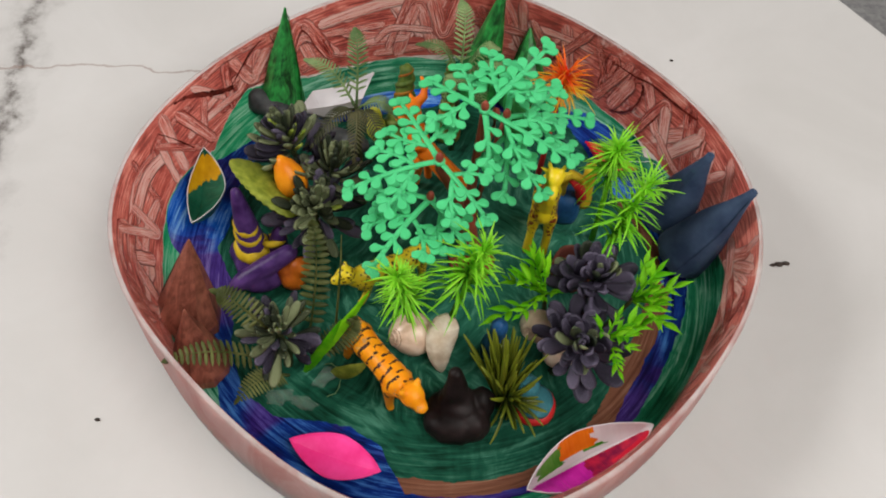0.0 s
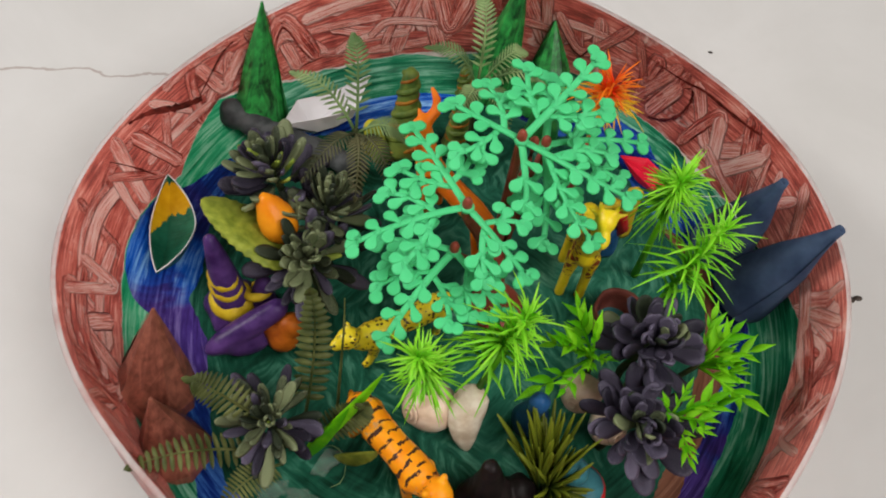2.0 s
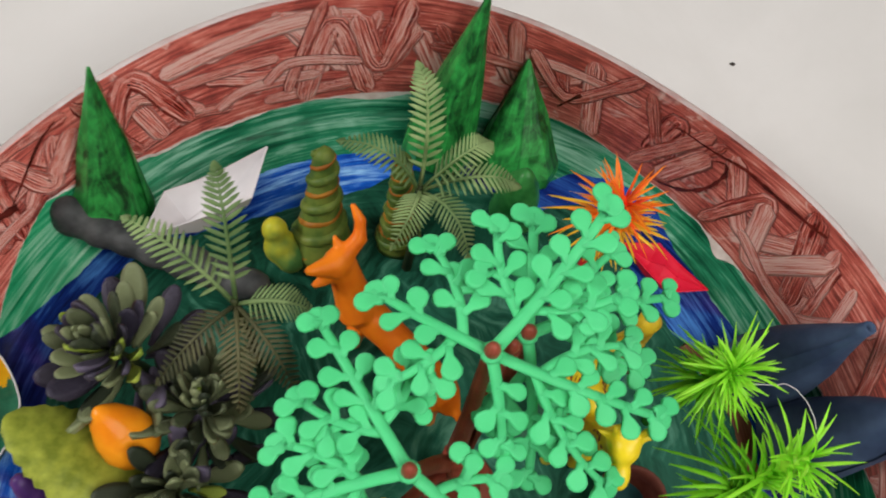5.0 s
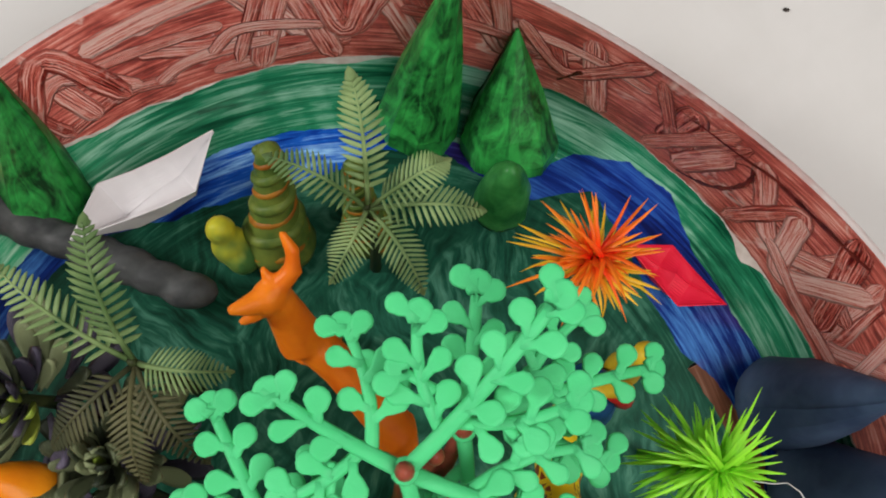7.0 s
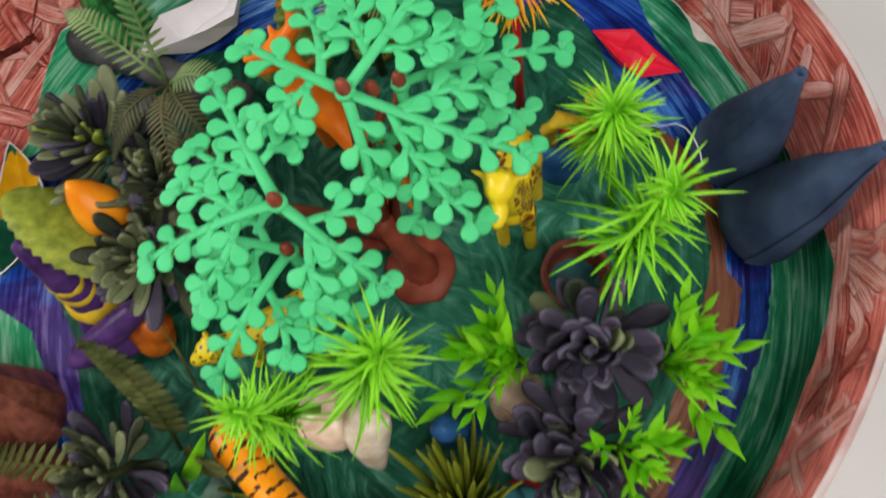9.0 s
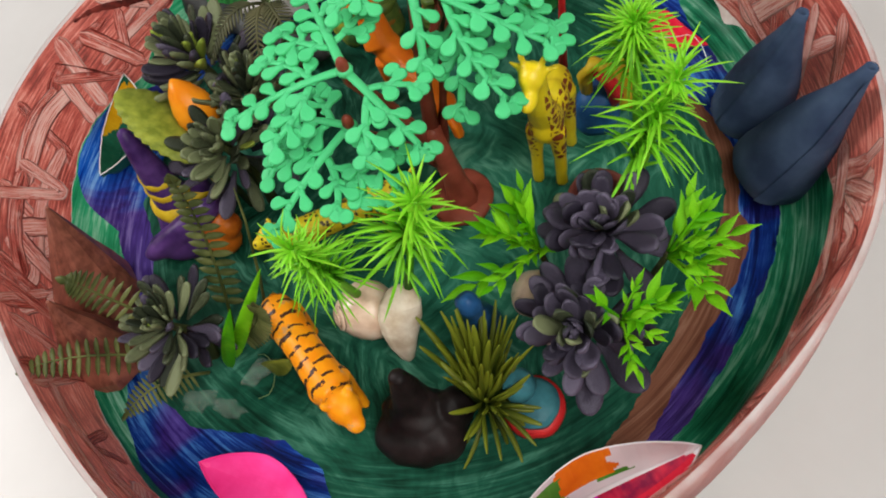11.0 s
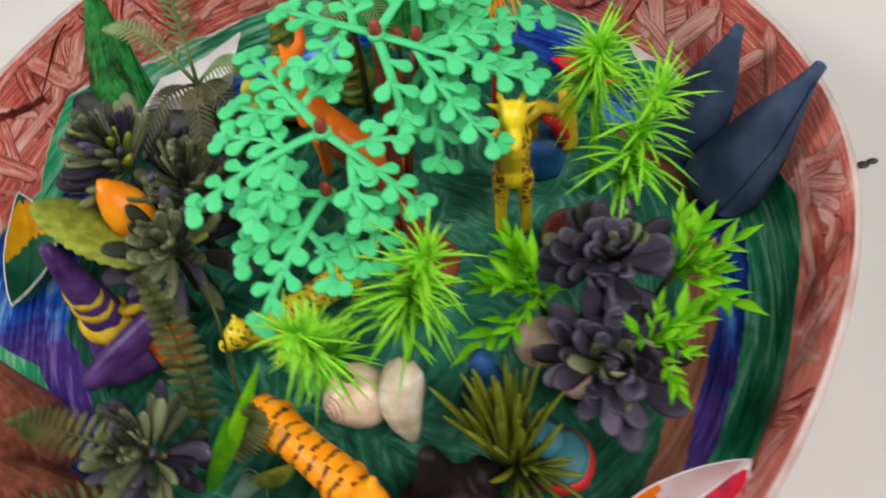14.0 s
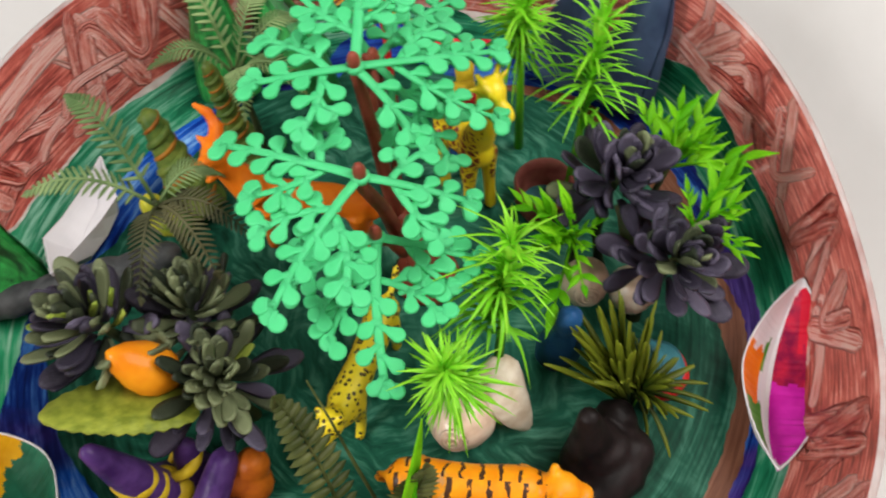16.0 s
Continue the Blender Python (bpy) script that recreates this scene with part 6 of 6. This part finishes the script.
def deer():
    """Its body points away from the viewer's side and its head is turned back over the shoulder."""
    o = Vector((0.030, 0.384, FLOOR))
    g = Geo()
    g.tube([(0.0530, 0.3690, 0.030), (0.0500, 0.3730, 0.034), (0.0410, 0.3830, 0.037), (0.0290, 0.3950, 0.038), (0.0190, 0.4030, 0.041), (0.0130, 0.4070, 0.044)], [0.0036, 0.0066, 0.0070, 0.0066, 0.0072, 0.0060], 14)
    g.tube([(0.0170, 0.4020, 0.042), (0.0130, 0.4090, 0.053), (0.0105, 0.4130, 0.063)], [0.0082, 0.0064, 0.0054], 12)
    g.blob(Matrix.Translation((0.0095, 0.4125, 0.0650)) @ Matrix.Rotation(0.9, 4, "Z") @ Matrix.Diagonal((0.0068, 0.0056, 0.0058, 1)), 12, 8)
    g.tube([(0.0085, 0.4115, 0.0655), (0.0035, 0.4085, 0.0680), (-0.0010, 0.4065, 0.0700)], [0.0046, 0.0032, 0.0016], 10)
    g.tube([(0.0085, 0.4110, 0.0620), (0.0040, 0.4065, 0.0615), (0.0010, 0.4040, 0.0630)], [0.0036, 0.0024, 0.0012], 9)
    g.tube([(0.0120, 0.4150, 0.0670), (0.0165, 0.4200, 0.0700), (0.0165, 0.4245, 0.0745), (0.0135, 0.4290, 0.0780)], [0.0036, 0.0032, 0.0024, 0.0012], 9)
    g.tube([(0.0100, 0.4160, 0.0680), (0.0075, 0.4195, 0.0715)], [0.0024, 0.0011], 8)
    for x, y, fx, fy in ((0.0500, 0.3780, 0.0520, 0.3780), (0.0450, 0.3720, 0.0460, 0.3700), (0.0220, 0.4060, 0.0230, 0.4080), (0.0170, 0.4000, 0.0150, 0.4010)):
        g.tube([(x, y, 0.034), ((x + fx) / 2, (y + fy) / 2, 0.018), (fx, fy, FLOOR + 0.0016)], [0.0050, 0.0031, 0.0028], 9)
    g.tube([(0.0530, 0.3690, 0.033), (0.0560, 0.3655, 0.030), (0.0570, 0.3640, 0.024)], [0.0022, 0.0018, 0.0010], 7)
    g.v = [(x - o.x, y - o.y, z - o.z) for x, y, z in g.v]
    solid("toy_deer", g, M_DEER, "orange plastic toy deer looking back, with horns", "toy animal", o, "toy animals", voxel=0.0009)


deer()


# ---- shells ----
def spiral_shell(eye, axis, size, label):
    """A moon snail: a fat body with the small coiled spire at eye, pointing along axis."""
    t = thing("snail_shell", Matrix.Translation(eye) @ frame_of(axis), label, "seashell", "seashells")
    g = Geo()
    prof = [(0.10, 0.02), (0.22, -0.02), (0.34, -0.08), (0.46, -0.17), (0.64, -0.34), (0.80, -0.58), (0.90, -0.86), (0.88, -1.14), (0.76, -1.42), (0.52, -1.66), (0.20, -1.78)]
    g.lathe([(r * size, z * size) for r, z in reversed(prof)], 32, wob=0.05, seed=size * 900)
    g.v = [(x + 0.10 * size * (z / size) ** 2 * 0.4, y, z) for x, y, z in g.v]
    part("body", g, M_SHELL, t)
    for mat, w, shift, nm in ((M_SHELL, 0.060, 0.0, "whorl"), (M_SUTURE, 0.018, 0.055, "suture")):
        g = Geo()
        pts, rad = [], []
        n = 72
        for k in range(n):
            s = k / (n - 1)
            a = -s * 2 * math.pi * 2.6
            q = 0.05 + 0.40 * s ** 1.2 + shift * (0.3 + 0.7 * s)
            z = float(np.interp(q, [0.0, 0.10, 0.22, 0.34, 0.46, 0.64], [0.05, 0.02, -0.02, -0.08, -0.17, -0.34]))
            pts.append((q * size * math.cos(a), q * size * math.sin(a), z * size))
            rad.append(size * w * (0.45 + 0.75 * s) * (1 - 0.8 * max(0.0, s - 0.8) / 0.2))
        g.tube(pts, rad, 8)
        part(nm, g, mat, t, "" if nm == "whorl" else "dark brown spiral line")


def conch():
    """A pale pointed shell with fine ridges round it, standing on its tip."""
    g = Geo()
    rows = 60
    prof = []
    for k in range(rows + 1):
        s = k / rows
        r = float(np.interp(s, [0, 0.05, 0.2, 0.42, 0.62, 0.80, 0.93, 1], [0.0012, 0.0030, 0.0058, 0.0082, 0.0092, 0.0086, 0.0060, 0.0015]))
        prof.append((r * (1 + 0.010 * math.cos(s * 2 * math.pi * 20)), s * 0.038))
    g.lathe(prof, 40, wob=0.10, seed=3)
    g.v = [(x + 0.0016 * math.sin(z * 110), y * 0.86, z) for x, y, z in g.v]
    solid("seashell", g, plastic("pale_shell", (0.60, 0.48, 0.34), (0.84, 0.76, 0.62), 0.3, 110, 0.0), "pale ridged seashell standing on its tip", "seashell", Matrix.Translation((0.0465, 0.2640, FLOOR)) @ frame_of((-0.05, 0.55, 0.82)), "seashells")


spiral_shell((0.0165, 0.2745, 0.0205), (-0.72, -0.50, 0.42), 0.0150, "tan spiral snail shell on the meadow")
spiral_shell((0.0940, 0.2830, 0.0280), (-0.50, -0.75, 0.40), 0.0115, "brown spiral snail shell under lime sprigs")
spiral_shell((0.1180, 0.2690, 0.0240), (0.45, -0.75, 0.35), 0.0110, "brown spiral snail shell under the succulent")
conch()

# ---- crumbs on the table ----
for x, y, s in ((0.2005, 0.557, 0.0010), (0.262, 0.372, 0.0020), (0.267, 0.3735, 0.0017), (0.258, 0.371, 0.0013), (-0.143, 0.213, 0.0011)):
    g = Geo()
    g.blob(Matrix.Diagonal((s * 1.6, s, s * 0.6, 1)), 8, 5)
    solid("crumb", g, M_CRUMB, "tiny dark crumb on the marble", "crumb", (x, y, TABLE_Z + s * 0.5), "crumbs on the table")

g = Geo()
g.tube([(0.1335, 0.3690, 0.0890), (0.1400, 0.3662, 0.0915), (0.1470, 0.3656, 0.0928), (0.1504, 0.3660, 0.0935), (0.1530, 0.3640, 0.0945), (0.1552, 0.3600, 0.0955), (0.1569, 0.3552, 0.0952), (0.1574, 0.3520, 0.0940)], 0.00014, 5)
solid("fibre", g, M_WHITEPAPER, "fine white fibre sticking out of a grass tuft", "fibre")

g = Geo()
g.tube([(-0.0219, 0.2595, 0.0050), (-0.0180, 0.2592, 0.0080), (-0.0149, 0.2575, 0.0090), (-0.0119, 0.2540, 0.0085), (-0.0107, 0.2502, 0.0075), (-0.0108, 0.2460, 0.0060), (-0.0125, 0.2424, 0.0048), (-0.0168, 0.2403, 0.0043)], 0.00018, 5)
solid("fibre", g, M_PALM, "fine pale green thread curling on the meadow", "fibre")

# ---- dried clear glue under the fern ----
M_GLUE = Nodes("clear_glue")
M_GLUE.b.inputs["Alpha"].default_value = 0.14
M_GLUE = M_GLUE.done((0.30, 0.42, 0.34), 0.30, 0.5)
for x, y, a, b, yaw, seed in ((-0.044, 0.2365, 0.0085, 0.0050, 0.3, 1), (-0.029, 0.2345, 0.0070, 0.0042, -0.2, 4), (-0.0200, 0.2520, 0.0075, 0.0050, 0.9, 7)):
    g = Geo()
    g.lathe([(1.0, 0.0), (0.97, 0.0007), (0.80, 0.0013), (0.45, 0.0017), (0.12, 0.0018)], 26, Matrix.Rotation(yaw, 4, "Z") @ Matrix.Diagonal((a, b, 1, 1)), 0.5, seed=seed)
    solid("glue_spot", g, M_GLUE, "dried clear glue on the green paint", "glue spot", (x, y, FLOOR + 0.0003), "glue spots")
